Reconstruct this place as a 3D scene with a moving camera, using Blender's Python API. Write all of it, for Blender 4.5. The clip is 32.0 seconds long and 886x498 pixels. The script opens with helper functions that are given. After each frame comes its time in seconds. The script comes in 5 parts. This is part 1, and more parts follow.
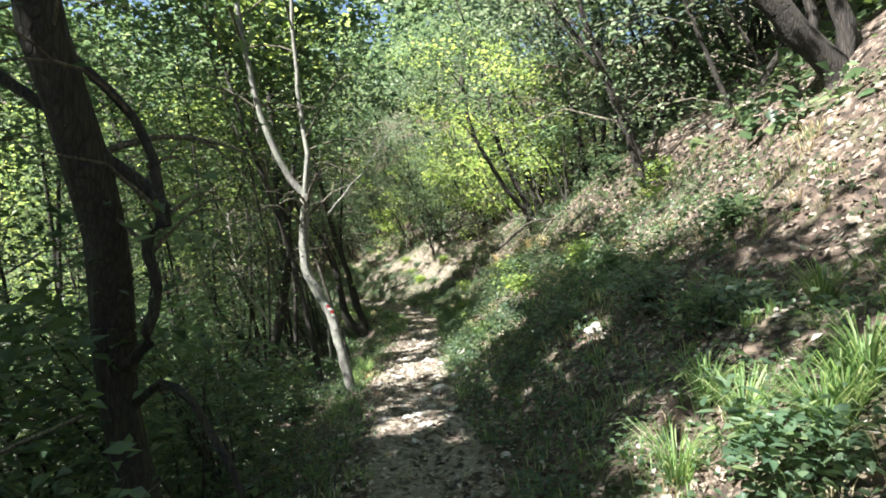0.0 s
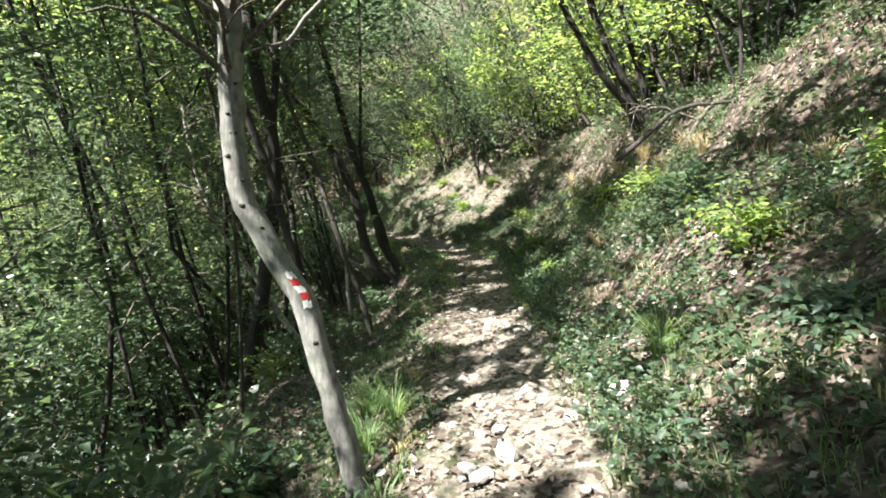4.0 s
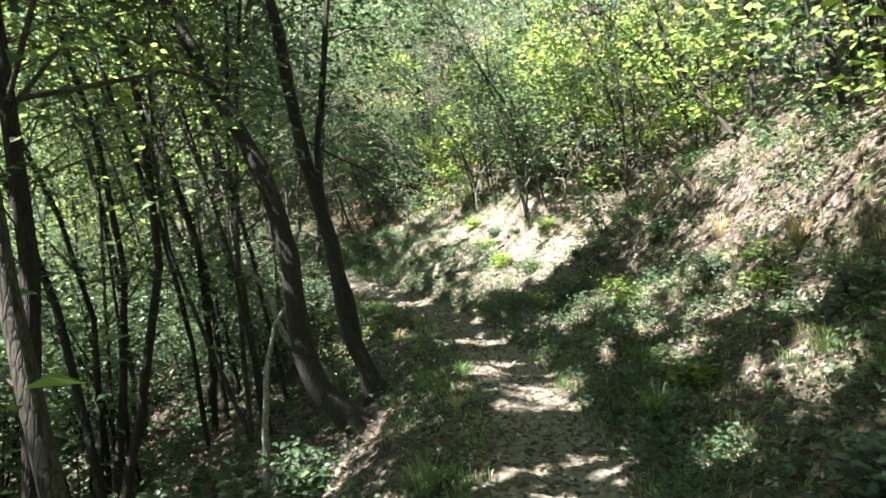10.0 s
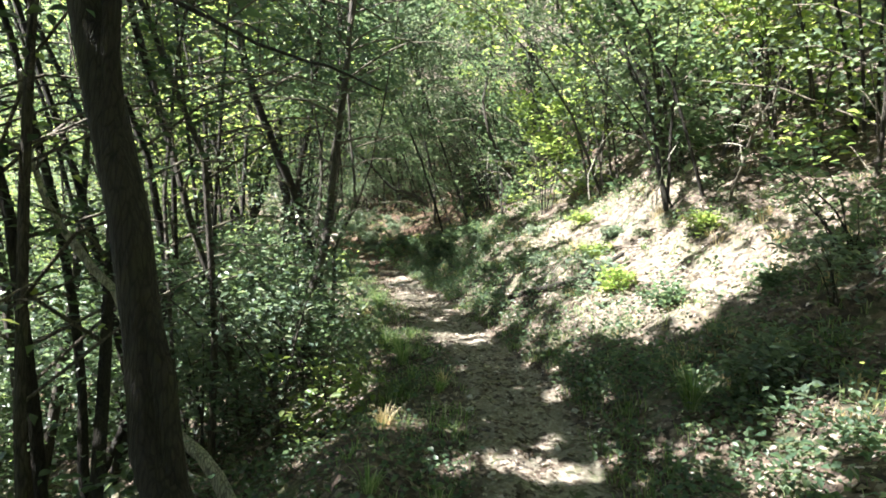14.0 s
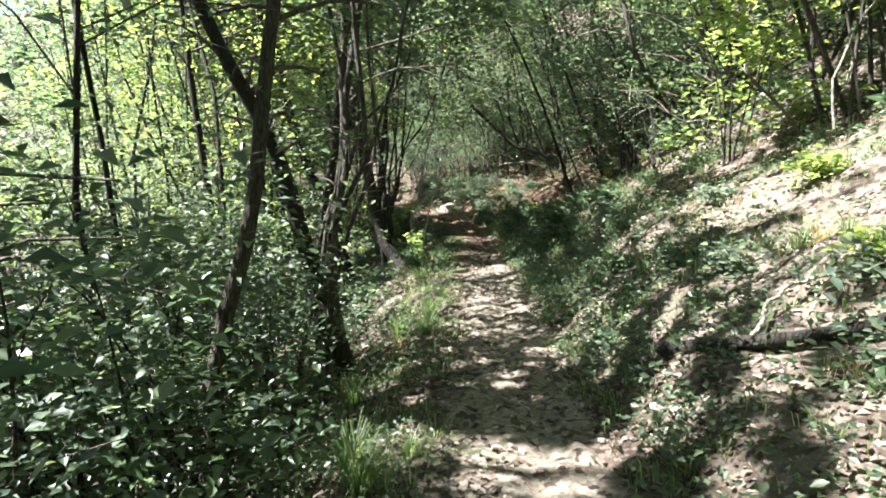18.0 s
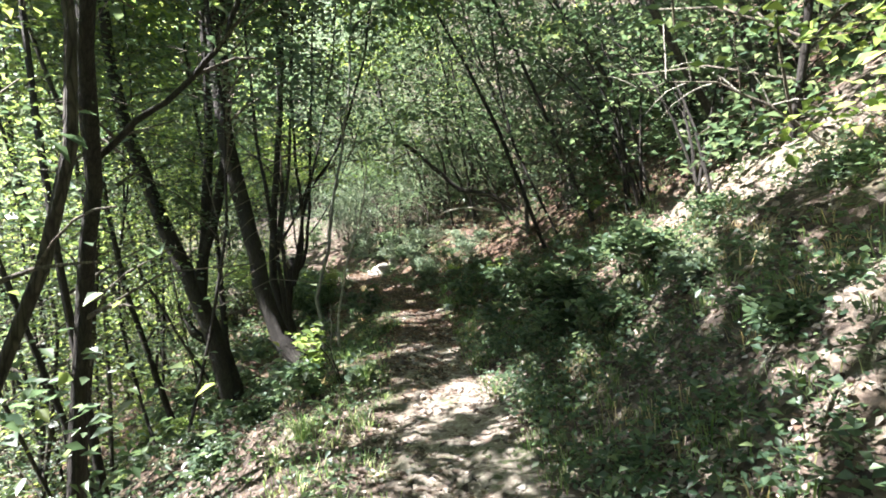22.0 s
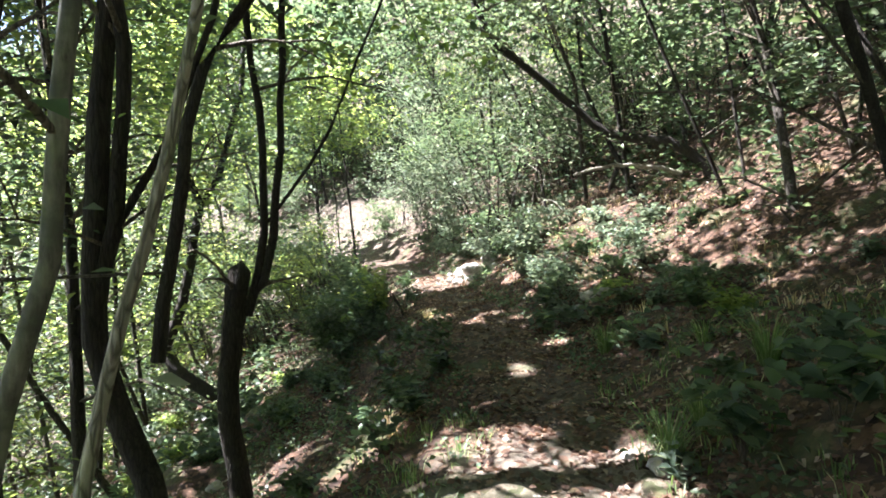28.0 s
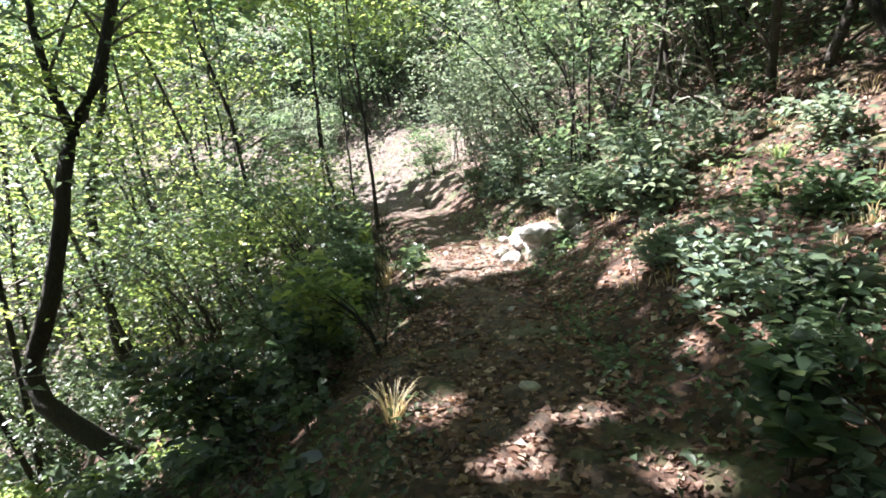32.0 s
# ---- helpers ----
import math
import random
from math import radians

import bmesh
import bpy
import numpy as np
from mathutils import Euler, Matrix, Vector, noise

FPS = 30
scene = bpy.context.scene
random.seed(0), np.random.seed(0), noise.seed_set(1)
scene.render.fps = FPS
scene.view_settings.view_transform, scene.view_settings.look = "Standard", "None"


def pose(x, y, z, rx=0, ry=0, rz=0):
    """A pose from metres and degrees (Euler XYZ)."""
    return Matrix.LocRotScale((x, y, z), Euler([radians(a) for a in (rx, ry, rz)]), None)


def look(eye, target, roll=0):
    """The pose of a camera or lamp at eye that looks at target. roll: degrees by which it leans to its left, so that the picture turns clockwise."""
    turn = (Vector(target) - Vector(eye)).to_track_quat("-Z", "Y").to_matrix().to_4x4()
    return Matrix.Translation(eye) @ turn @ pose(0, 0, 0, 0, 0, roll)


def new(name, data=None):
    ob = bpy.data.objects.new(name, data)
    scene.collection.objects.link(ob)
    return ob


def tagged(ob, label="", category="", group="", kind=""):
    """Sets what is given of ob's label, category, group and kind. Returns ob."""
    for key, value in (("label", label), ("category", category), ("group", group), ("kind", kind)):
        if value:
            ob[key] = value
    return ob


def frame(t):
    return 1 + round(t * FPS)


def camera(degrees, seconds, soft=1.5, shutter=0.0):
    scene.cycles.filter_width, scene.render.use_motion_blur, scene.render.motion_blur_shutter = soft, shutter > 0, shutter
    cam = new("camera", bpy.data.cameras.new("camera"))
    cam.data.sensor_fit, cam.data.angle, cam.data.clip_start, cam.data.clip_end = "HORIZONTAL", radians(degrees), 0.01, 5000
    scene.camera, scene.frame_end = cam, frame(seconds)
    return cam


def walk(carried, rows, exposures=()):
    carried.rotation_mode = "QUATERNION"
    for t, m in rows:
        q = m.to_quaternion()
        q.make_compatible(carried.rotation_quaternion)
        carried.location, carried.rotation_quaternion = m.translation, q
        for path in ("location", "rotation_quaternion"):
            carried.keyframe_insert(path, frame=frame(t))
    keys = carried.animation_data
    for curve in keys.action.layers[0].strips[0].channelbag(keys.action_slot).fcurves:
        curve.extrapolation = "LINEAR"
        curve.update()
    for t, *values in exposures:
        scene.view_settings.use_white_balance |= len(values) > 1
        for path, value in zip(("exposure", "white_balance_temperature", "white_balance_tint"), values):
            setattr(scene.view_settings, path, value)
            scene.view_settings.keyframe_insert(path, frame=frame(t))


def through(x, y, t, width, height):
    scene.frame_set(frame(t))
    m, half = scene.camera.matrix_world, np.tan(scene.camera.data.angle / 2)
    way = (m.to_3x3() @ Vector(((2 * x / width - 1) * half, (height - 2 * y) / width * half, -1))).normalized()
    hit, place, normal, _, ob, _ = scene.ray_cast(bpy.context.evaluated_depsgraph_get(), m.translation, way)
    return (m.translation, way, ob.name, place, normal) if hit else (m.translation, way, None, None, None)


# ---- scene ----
cam = camera(77.5, 32.0, soft=1.8, shutter=0.0)
PATH = [
    (0, (0.0, 0.0, 1.483), (0.297, 1.977, 1.544), -2.2),
    (0.5, (0.036, 0.535, 1.532), (0.159, 2.531, 1.515), -3.3),
    (1, (0.029, 1.08, 1.539), (0.085, 3.079, 1.529), -5.3),
    (1.5, (0.043, 1.631, 1.526), (0.188, 3.626, 1.539), -5.6),
    (2, (0.049, 2.209, 1.551), (0.144, 4.206, 1.522), -2.8),
    (2.5, (0.052, 2.801, 1.586), (0.234, 4.792, 1.569), 0.3),
    (4.5, (0.092, 5.007, 1.418), (0.265, 6.985, 1.182), -2.8),
    (5, (0.106, 5.529, 1.45), (0.382, 7.508, 1.354), 0.6),
    (5.5, (0.164, 6.074, 1.514), (0.534, 8.036, 1.394), -0.1),
    (6, (0.202, 6.619, 1.507), (0.788, 8.529, 1.414), 2.6),
    (6.5, (0.266, 7.15, 1.447), (0.788, 9.079, 1.38), 0.1),
    (7, (0.326, 7.677, 1.445), (0.701, 9.64, 1.375), 5.9),
    (7.5, (0.378, 8.212, 1.497), (0.711, 10.184, 1.524), 8.5),
    (8, (0.464, 8.738, 1.529), (0.708, 10.712, 1.324), 8.7),
    (8.5, (0.499, 9.237, 1.526), (0.753, 11.22, 1.485), -0.7),
    (9, (0.546, 9.715, 1.442), (0.72, 11.698, 1.254), 4.1),
    (9.5, (0.62, 10.223, 1.449), (0.701, 12.207, 1.213), 0.8),
    (10, (0.683, 10.774, 1.52), (0.761, 12.772, 1.467), 0.8),
    (10.5, (0.777, 11.312, 1.526), (0.915, 13.307, 1.504), -2.5),
    (11, (0.875, 11.867, 1.51), (1.118, 13.852, 1.479), 1.3),
    (11.5, (0.984, 12.447, 1.492), (1.132, 14.441, 1.518), 1.1),
    (12, (1.098, 13.015, 1.476), (1.153, 15.014, 1.456), 1.8),
    (12.5, (1.186, 13.558, 1.478), (1.14, 15.556, 1.568), 1.2),
    (13, (1.287, 14.115, 1.47), (1.179, 16.112, 1.455), -0.1),
    (13.5, (1.388, 14.697, 1.454), (1.161, 16.683, 1.374), 3.0),
    (14, (1.489, 15.267, 1.449), (1.124, 17.233, 1.377), 4.3),
    (14.5, (1.51, 15.832, 1.442), (1.001, 17.765, 1.4), -1.2),
    (16.5, (1.446, 18.078, 1.518), (0.709, 19.937, 1.497), -0.5),
    (17, (1.398, 18.647, 1.498), (0.596, 20.479, 1.445), -0.6),
    (17.5, (1.36, 19.188, 1.513), (0.545, 21.011, 1.399), 3.9),
    (18, (1.23, 19.68, 1.488), (0.374, 21.473, 1.265), 2.8),
    (18.5, (1.067, 20.176, 1.511), (0.262, 22.007, 1.476), 0.8),
    (19, (0.89, 20.682, 1.512), (0.079, 22.508, 1.425), 1.3),
    (19.5, (0.661, 21.223, 1.526), (-0.054, 23.088, 1.415), 0.1),
    (20, (0.436, 21.735, 1.553), (-0.376, 23.56, 1.445), 2.7),
    (20.5, (0.21, 22.238, 1.541), (-0.692, 24.018, 1.409), -0.3),
    (21, (0.002, 22.771, 1.508), (-0.794, 24.6, 1.356), 1.6),
    (21.5, (-0.245, 23.304, 1.461), (-1.004, 25.146, 1.293), 0.2),
    (22, (-0.455, 23.845, 1.463), (-1.126, 25.729, 1.445), -0.5),
    (22.5, (-0.667, 24.382, 1.477), (-1.422, 26.233, 1.427), -0.3),
    (23, (-0.881, 24.927, 1.458), (-1.605, 26.791, 1.471), -3.3),
    (23.5, (-1.078, 25.491, 1.414), (-1.703, 27.386, 1.289), 1.3),
    (24, (-1.372, 26.068, 1.366), (-2.17, 27.902, 1.346), -2.3),
    (24.5, (-1.657, 26.634, 1.356), (-2.418, 28.482, 1.424), -1.3),
    (26.5, (-2.705, 28.879, 1.537), (-3.605, 30.665, 1.541), 0.4),
    (27, (-2.943, 29.435, 1.546), (-3.837, 31.221, 1.442), 3.4),
    (27.5, (-3.173, 29.983, 1.499), (-4.146, 31.729, 1.444), 0.2),
    (28, (-3.418, 30.553, 1.448), (-4.417, 32.285, 1.391), -0.4),
    (28.5, (-3.683, 31.163, 1.449), (-4.618, 32.924, 1.296), 2.6),
    (29, (-3.987, 31.805, 1.471), (-4.993, 33.533, 1.443), -0.2),
    (29.5, (-4.241, 32.456, 1.469), (-5.214, 34.203, 1.427), -0.5),
    (30, (-4.522, 33.081, 1.452), (-5.589, 34.772, 1.411), -0.8),
    (30.5, (-4.785, 33.694, 1.438), (-5.907, 35.344, 1.307), -2.1),
    (31, (-5.023, 34.271, 1.399), (-6.12, 35.935, 1.226), -0.7),
    (31.5, (-5.328, 34.816, 1.404), (-6.405, 36.488, 1.193), -1.4),
    (32, (-5.657, 35.367, 1.437), (-6.895, 36.912, 1.156), -2.0),
]
walk(cam, [(t, look(eye, target, roll)) for t, eye, target, roll in PATH],
     exposures=[(0, 2.50, 6500, 10), (3, 2.50, 6500, 10), (5, 2.50, 6500, 10), (8, 2.75, 6500, 10), (11, 2.90, 6500, 10), (14, 2.90, 6500, 10), (17, 2.75, 6435, 11.7), (21, 2.95, 6350, 14), (24, 3.15, 6300, 16.1), (27, 3.35, 6250, 18.3), (30, 2.95, 6250, 19), (32, 2.95, 6250, 19)])

# ---- sky and sun ----
SUN_DIR = Vector((-0.74, -0.30, 0.98)).normalized()
world = bpy.data.worlds.new("sky")
scene.world = world
world.use_nodes = True
wn = world.node_tree.nodes
wl = world.node_tree.links
sky = wn.new("ShaderNodeTexSky")
sky.sky_type = "NISHITA"
sky.sun_disc = False
sky.sun_elevation = math.asin(SUN_DIR.z)
sky.sun_rotation = math.atan2(SUN_DIR.x, SUN_DIR.y)
wn["Background"].inputs["Strength"].default_value = 0.05
wl.new(sky.outputs[0], wn["Background"].inputs["Color"])
sun_data = bpy.data.lights.new("sun", "SUN")
sun_data.energy = 5.0
sun_data.angle = radians(0.6)
sun_data.color = (1.0, 0.97, 0.92)
sun = new("sun", sun_data)
sun.matrix_world = look(SUN_DIR * 60, (0, 0, 0))

# ---- the lie of the land: s runs along the trail, u to its right ----
TRAIL = [(-.4, -14), (.1, -7), (.3, 0), (.4, 3), (.5, 5.5), (.7, 7.7), (.95, 9.7), (1.28, 11.9), (1.6, 14.1), (1.8, 16.3),
         (1.72, 18.1), (1.38, 20.2), (.75, 21.9), (-.02, 23.6), (-.82, 25.6), (-1.72, 27.6), (-2.62, 29.5), (-3.6, 31.9),
         (-4.7, 34.3), (-5.9, 36.2), (-7.8, 38.6), (-9.8, 41.0), (-12.5, 43.5), (-15.3, 45.3), (-18.8, 46.6), (-23.5, 47.6), (-30, 48.2), (-40, 48.6)]


def smooth_line(points, step=0.1):
    p = np.array(points, float)
    d = np.r_[0, np.cumsum(np.hypot(*np.diff(p, axis=0).T))]
    s = np.arange(0, d[-1], step)
    q = np.stack([np.interp(s, d, p[:, 0]), np.interp(s, d, p[:, 1])], 1)
    k = np.hanning(31)
    k /= k.sum()
    pad = np.concatenate([2 * q[0] - q[15:0:-1], q, 2 * q[-1] - q[-2:-17:-1]])
    return np.stack([np.convolve(pad[:, i], k, "valid") for i in (0, 1)], 1)


LINE = smooth_line(TRAIL)
STEP = 0.1
TAN = np.gradient(LINE, axis=0)
TAN /= np.hypot(TAN[:, 0], TAN[:, 1])[:, None]
NRM = np.stack([TAN[:, 1], -TAN[:, 0]], 1)
N0 = np.array([0.93, 0.36])


def waves(x, y, size, seed, octaves=3):
    """Smooth uneven ground, about -1 to 1."""
    r = np.random.RandomState(seed)
    out, amp = 0, 1.0
    for _ in range(octaves):
        for _ in range(4):
            a, ph = r.uniform(0, 6.28), r.uniform(0, 6.28)
            k = 6.28 / size * r.uniform(.7, 1.4)
            out = out + amp * .35 * np.sin(k * (np.cos(a) * x + np.sin(a) * y) + ph)
        size, amp = size * .47, amp * .55
    return out


PROFILE_U = [-400, -150, -60, -30, -12, -5, -2.6, -1.3, -.62, -.3, 0, .35, .65, 1.3, 2.2, 3.4, 5, 9, 20, 45, 150, 400]
PROFILE_Z = [-12, -16, -21, -14.5, -6.6, -2.5, -1.2, -.5, -.06, .0, -.02, .02, .1, .38, .86, 1.85, 3.1, 5.8, 13, 26, 42, 60]


# swells and hollows along the trail: for each offset, how much the ground lies above the plain profile at the stations
SWELL_S = [14, 18, 21.5, 24, 27, 30, 33, 36, 39, 42, 45, 48, 51, 54, 57, 65]
SWELL = [
    (-9, [0] * 16),
    (-2.5, [.05, .05, .05, .05, .1, .1, .2, .2, .2, .25, .3, .1, .15, .2, .3, .35]),
    (-1.3, [.05, .05, .05, .05, .05, .1, .3, .2, .2, .25, .4, .35, .25, .3, .35, .5]),
    (-.5, [.1, .1, .1, .05, 0, -.05, -.05, .05, .05, .1, .15, .15, .1, .25, .3, .6]),
    (.3, [.1, .1, .15, .1, 0, -.1, -.1, .05, .1, .15, .15, .15, .2, .35, .35, .6]),
    (1.1, [.1, .05, .05, .15, -.1, 0, .1, .2, .15, .05, .25, .2, 0, .25, .3, .5]),
    (2.0, [.05, 0, .15, .35, .15, .15, .15, .05, .25, .15, .1, -.1, -.5, -.15, 0, .3]),
    (3.0, [0, 0, .05, 0, .2, .3, 0, 0, .1, .05, -.1, -.25, -.5, -.3, -.1, .2]),
    (4.2, [.35, .35, .2, 0, .05, .15, .05, 0, 0, -.05, -.15, -.2, -.3, -.4, -.25, 0]),
    (9, [0] * 16)]
SWELL_U = [row[0] for row in SWELL]


def swell(s, u):
    rows = np.stack([np.interp(s, SWELL_S, row[1]) for row in SWELL])
    j = np.clip(np.searchsorted(SWELL_U, u, "right") - 1, 0, len(SWELL) - 2)
    a, b = np.asarray(SWELL_U)[j], np.asarray(SWELL_U)[j + 1]
    f = np.clip((u - a) / (b - a), 0, 1)
    low = np.take_along_axis(rows, j[None], 0)[0]
    high = np.take_along_axis(rows, j[None] + 1, 0)[0]
    return low + (high - low) * f * f * (3 - 2 * f)


def height(s, u, x, y):
    z = np.interp(u, PROFILE_U, PROFILE_Z)
    s, u = np.broadcast_arrays(np.asarray(s, float), np.asarray(u, float))
    z = z + swell(s, u) + np.clip(s - 65, 0, 40) * .08
    steep = np.clip((s - 35) / 2, 0, 1) + np.clip((26 - s) / 2, 0, 1)
    z = z + .42 * steep * np.clip((u - .55) / 1.3, 0, 1)
    scarp = np.clip((s - 22) / 2, 0, 1) * np.clip((35 - s) / 2, 0, 1)
    z = z + .65 * scarp * np.clip((u - 2.3) / .8, 0, 1)
    far = np.clip((np.abs(u) - .5) / 1.5, 0, 1)
    z = z + far * .16 * waves(x, y, 4.2, 3) + (.12 + .88 * far) * .05 * waves(x, y, .8, 5)
    return z + .5 * np.clip((np.abs(u) - 4) / 8, 0, 1) * waves(x, y, 11, 9)


def plan(s, u):
    """The place on the map of a station s and an offset u."""
    s, u = np.asarray(s, float), np.asarray(u, float)
    i = s / STEP
    k = np.clip(i, 0, len(LINE) - 1.001)
    j = k.astype(int)
    f = (k - j)[..., None]
    c = LINE[j] * (1 - f) + LINE[j + 1] * f + (i - k)[..., None] * STEP * TAN[j]
    n = NRM[j] * (1 - f) + NRM[j + 1] * f
    near = np.clip(u, -18, 18)
    p = c + near[..., None] * n + (u - near)[..., None] * N0
    return p[..., 0], p[..., 1]


def on_ground(s, u):
    x, y = plan(s, u)
    return np.stack([x, y, height(np.asarray(s, float), np.asarray(u, float), x, y)], -1)


def station(x, y):
    """The nearest station and the offset of a place near the trail."""
    d = np.hypot(LINE[:, 0] - x, LINE[:, 1] - y)
    i = int(d.argmin())
    return i * STEP, float((np.array([x, y]) - LINE[i]) @ NRM[i])


def ground_at(x, y):
    s, u = station(x, y)
    return float(height(np.float64(s), np.float64(u), np.float64(x), np.float64(y)))

# ---- materials ----
def material(name):
    m = bpy.data.materials.new(name)
    m.use_nodes = True
    t = m.node_tree
    b = t.nodes["Principled BSDF"]
    return m, t, b


def node(t, kind, **values):
    n = t.nodes.new(kind)
    for k, v in values.items():
        n.inputs[k].default_value = v
    return n


def ramp(t, source, stops):
    r = t.nodes.new("ShaderNodeValToRGB")
    e = r.color_ramp.elements
    while len(e) < len(stops):
        e.new(0.5)
    for el, (pos, col) in zip(e, stops):
        el.position, el.color = pos, (*col, 1)
    t.links.new(source, r.inputs[0])
    return r


def position(t):
    return t.nodes.new("ShaderNodeNewGeometry").outputs["Position"]


def noise_tex(t, scale, detail=5, rough=.6, vector=None):
    n = node(t, "ShaderNodeTexNoise", Scale=scale, Detail=detail, Roughness=rough)
    t.links.new(vector or position(t), n.inputs["Vector"])
    return n


def bump(t, b, source, strength, distance):
    n = node(t, "ShaderNodeBump", Strength=strength, Distance=distance)
    t.links.new(source, n.inputs["Height"])
    t.links.new(n.outputs[0], b.inputs["Normal"])


def leaf_material(name, stops, through=0.5, rough=0.45):
    """Thin leaves, each with a tint of its own; light shines through them."""
    m, t, b = material(name)
    geo = t.nodes.new("ShaderNodeNewGeometry")
    r = ramp(t, geo.outputs["Random Per Island"], stops)
    big = noise_tex(t, 0.5, 2)
    hsv = node(t, "ShaderNodeHueSaturation")
    mr = node(t, "ShaderNodeMapRange")
    mr.inputs["From Min"].default_value, mr.inputs["From Max"].default_value = .3, .7
    mr.inputs["To Min"].default_value, mr.inputs["To Max"].default_value = .72, 1.3
    t.links.new(big.outputs[0], mr.inputs[0])
    t.links.new(mr.outputs[0], hsv.inputs["Value"])
    t.links.new(r.outputs[0], hsv.inputs["Color"])
    t.links.new(hsv.outputs[0], b.inputs["Base Color"])
    b.inputs["Roughness"].default_value = rough
    tr = t.nodes.new("ShaderNodeBsdfTranslucent")
    warm = t.nodes.new("ShaderNodeMixRGB")
    warm.blend_type = "MULTIPLY"
    warm.inputs[0].default_value = 1.0
    warm.inputs[2].default_value = (3.15, 2.75, 2.2, 1)
    t.links.new(hsv.outputs[0], warm.inputs[1])
    t.links.new(warm.outputs[0], tr.inputs["Color"])
    mix = t.nodes.new("ShaderNodeMixShader")
    mix.inputs[0].default_value = through
    t.links.new(b.outputs[0], mix.inputs[1])
    t.links.new(tr.outputs[0], mix.inputs[2])
    t.links.new(mix.outputs[0], t.nodes["Material Output"].inputs["Surface"])
    return m


def bark_material(name, dark, light, patch=None):
    m, t, b = material(name)
    mp = node(t, "ShaderNodeMapping")
    mp.inputs["Scale"].default_value = (1, 1, .25)
    t.links.new(position(t), mp.inputs["Vector"])
    fine = noise_tex(t, 38, 6, .7, mp.outputs[0])
    r = ramp(t, fine.outputs[0], [(.32, dark), (.66, light)])
    col = r.outputs[0]
    if patch:
        blot = noise_tex(t, 7, 4)
        k = ramp(t, blot.outputs[0], [(.5, (0, 0, 0)), (.6, (1, 1, 1))])
        mx = t.nodes.new("ShaderNodeMixRGB")
        mx.inputs[2].default_value = (*patch, 1)
        t.links.new(k.outputs[0], mx.inputs[0])
        t.links.new(col, mx.inputs[1])
        col = mx.outputs[0]
    # moss and lichen in blotches
    lichen = ramp(t, noise_tex(t, 4.5, 6, .7).outputs[0], [(.5, (0, 0, 0)), (.64, (.4, .4, .4))])
    green = t.nodes.new("ShaderNodeMixRGB")
    green.inputs[2].default_value = (light[0] * .95, light[1] * 1.15, light[2] * .85, 1)
    t.links.new(lichen.outputs[0], green.inputs[0])
    t.links.new(col, green.inputs[1])
    # deep fissures between the plates
    groove = node(t, "ShaderNodeMapping")
    groove.inputs["Scale"].default_value = (1, 1, .13)
    t.links.new(position(t), groove.inputs["Vector"])
    plates = node(t, "ShaderNodeTexVoronoi", Scale=48 if patch is None else 20)
    plates.feature = "DISTANCE_TO_EDGE"
    t.links.new(groove.outputs[0], plates.inputs["Vector"])
    crack = ramp(t, plates.outputs["Distance"], [(.0, (.35, .35, .35) if patch is None else (.8, .8, .8)), (.16, (1, 1, 1))])
    dark_in = t.nodes.new("ShaderNodeMixRGB")
    dark_in.blend_type = "MULTIPLY"
    dark_in.inputs[0].default_value = 1
    t.links.new(green.outputs[0], dark_in.inputs[1])
    t.links.new(crack.outputs[0], dark_in.inputs[2])
    t.links.new(dark_in.outputs[0], b.inputs["Base Color"])
    b.inputs["Roughness"].default_value = .85
    sum_up = t.nodes.new("ShaderNodeMath")
    sum_up.operation = "MULTIPLY_ADD"
    sum_up.inputs[1].default_value = .7
    t.links.new(crack.outputs[0], sum_up.inputs[0])
    t.links.new(fine.outputs[0], sum_up.inputs[2])
    bump(t, b, sum_up.outputs[0], .9, .014 if patch is None else .004)
    return m


GREEN = leaf_material("leaf_green", [(0, (0.03309, 0.063, 0.03951)), (.5, (0.05403, 0.0966, 0.05645)), (1, (0.09592, 0.1386, 0.07771))], .42)
YELLOWGREEN = leaf_material("leaf_yellow_green", [(0, (0.07727, 0.135, 0.04536)), (.5, (0.1238, 0.19, 0.06048)), (1, (0.1955, 0.25, 0.08326))], .5)
DEEP = leaf_material("leaf_deep_green", [(0, (0.02525, 0.0492, 0.02856)), (.6, (0.04632, 0.082, 0.03561)), (1, (0.07573, 0.1148, 0.05712))], .35, .35)
GREYGREEN = leaf_material("leaf_grey_green", [(0, (0.05643, 0.092, 0.07172)), (.6, (0.09405, 0.138, 0.1038)), (1, (0.1415, 0.184, 0.1426))], .4)
GRASS = leaf_material("grass_blade", [(0, (0.0536, 0.11, 0.0356)), (.55, (0.0994, 0.17, 0.0594)), (.8, (0.184, 0.24, 0.119)), (1, (0.291, 0.33, 0.225))], .4, .55)
STRAW = leaf_material("dry_grass_blade", [(0, (.17, .15, .08)), (.6, (.32, .28, .18)), (1, (.48, .43, .31))], .35, .6)
LITTER = leaf_material("dead_leaf", [(0, (.04, .028, .022)), (.35, (.088, .066, .052)), (.7, (.18, .148, .12)), (.9, (.33, .295, .26)), (1, (.43, .395, .36))], .15, .7)
RUSSET = leaf_material("russet_dead_leaf", [(0, (.03, .016, .011)), (.35, (.075, .04, .027)), (.7, (.15, .09, .062)), (.92, (.28, .2, .15)), (1, (.4, .33, .28))], .15, .7)
BARK_DARK = bark_material("bark_dark", (.013, .0105, .009), (.045, .037, .031))
BARK = bark_material("bark_brown", (.027, .023, .019), (.1, .085, .07))
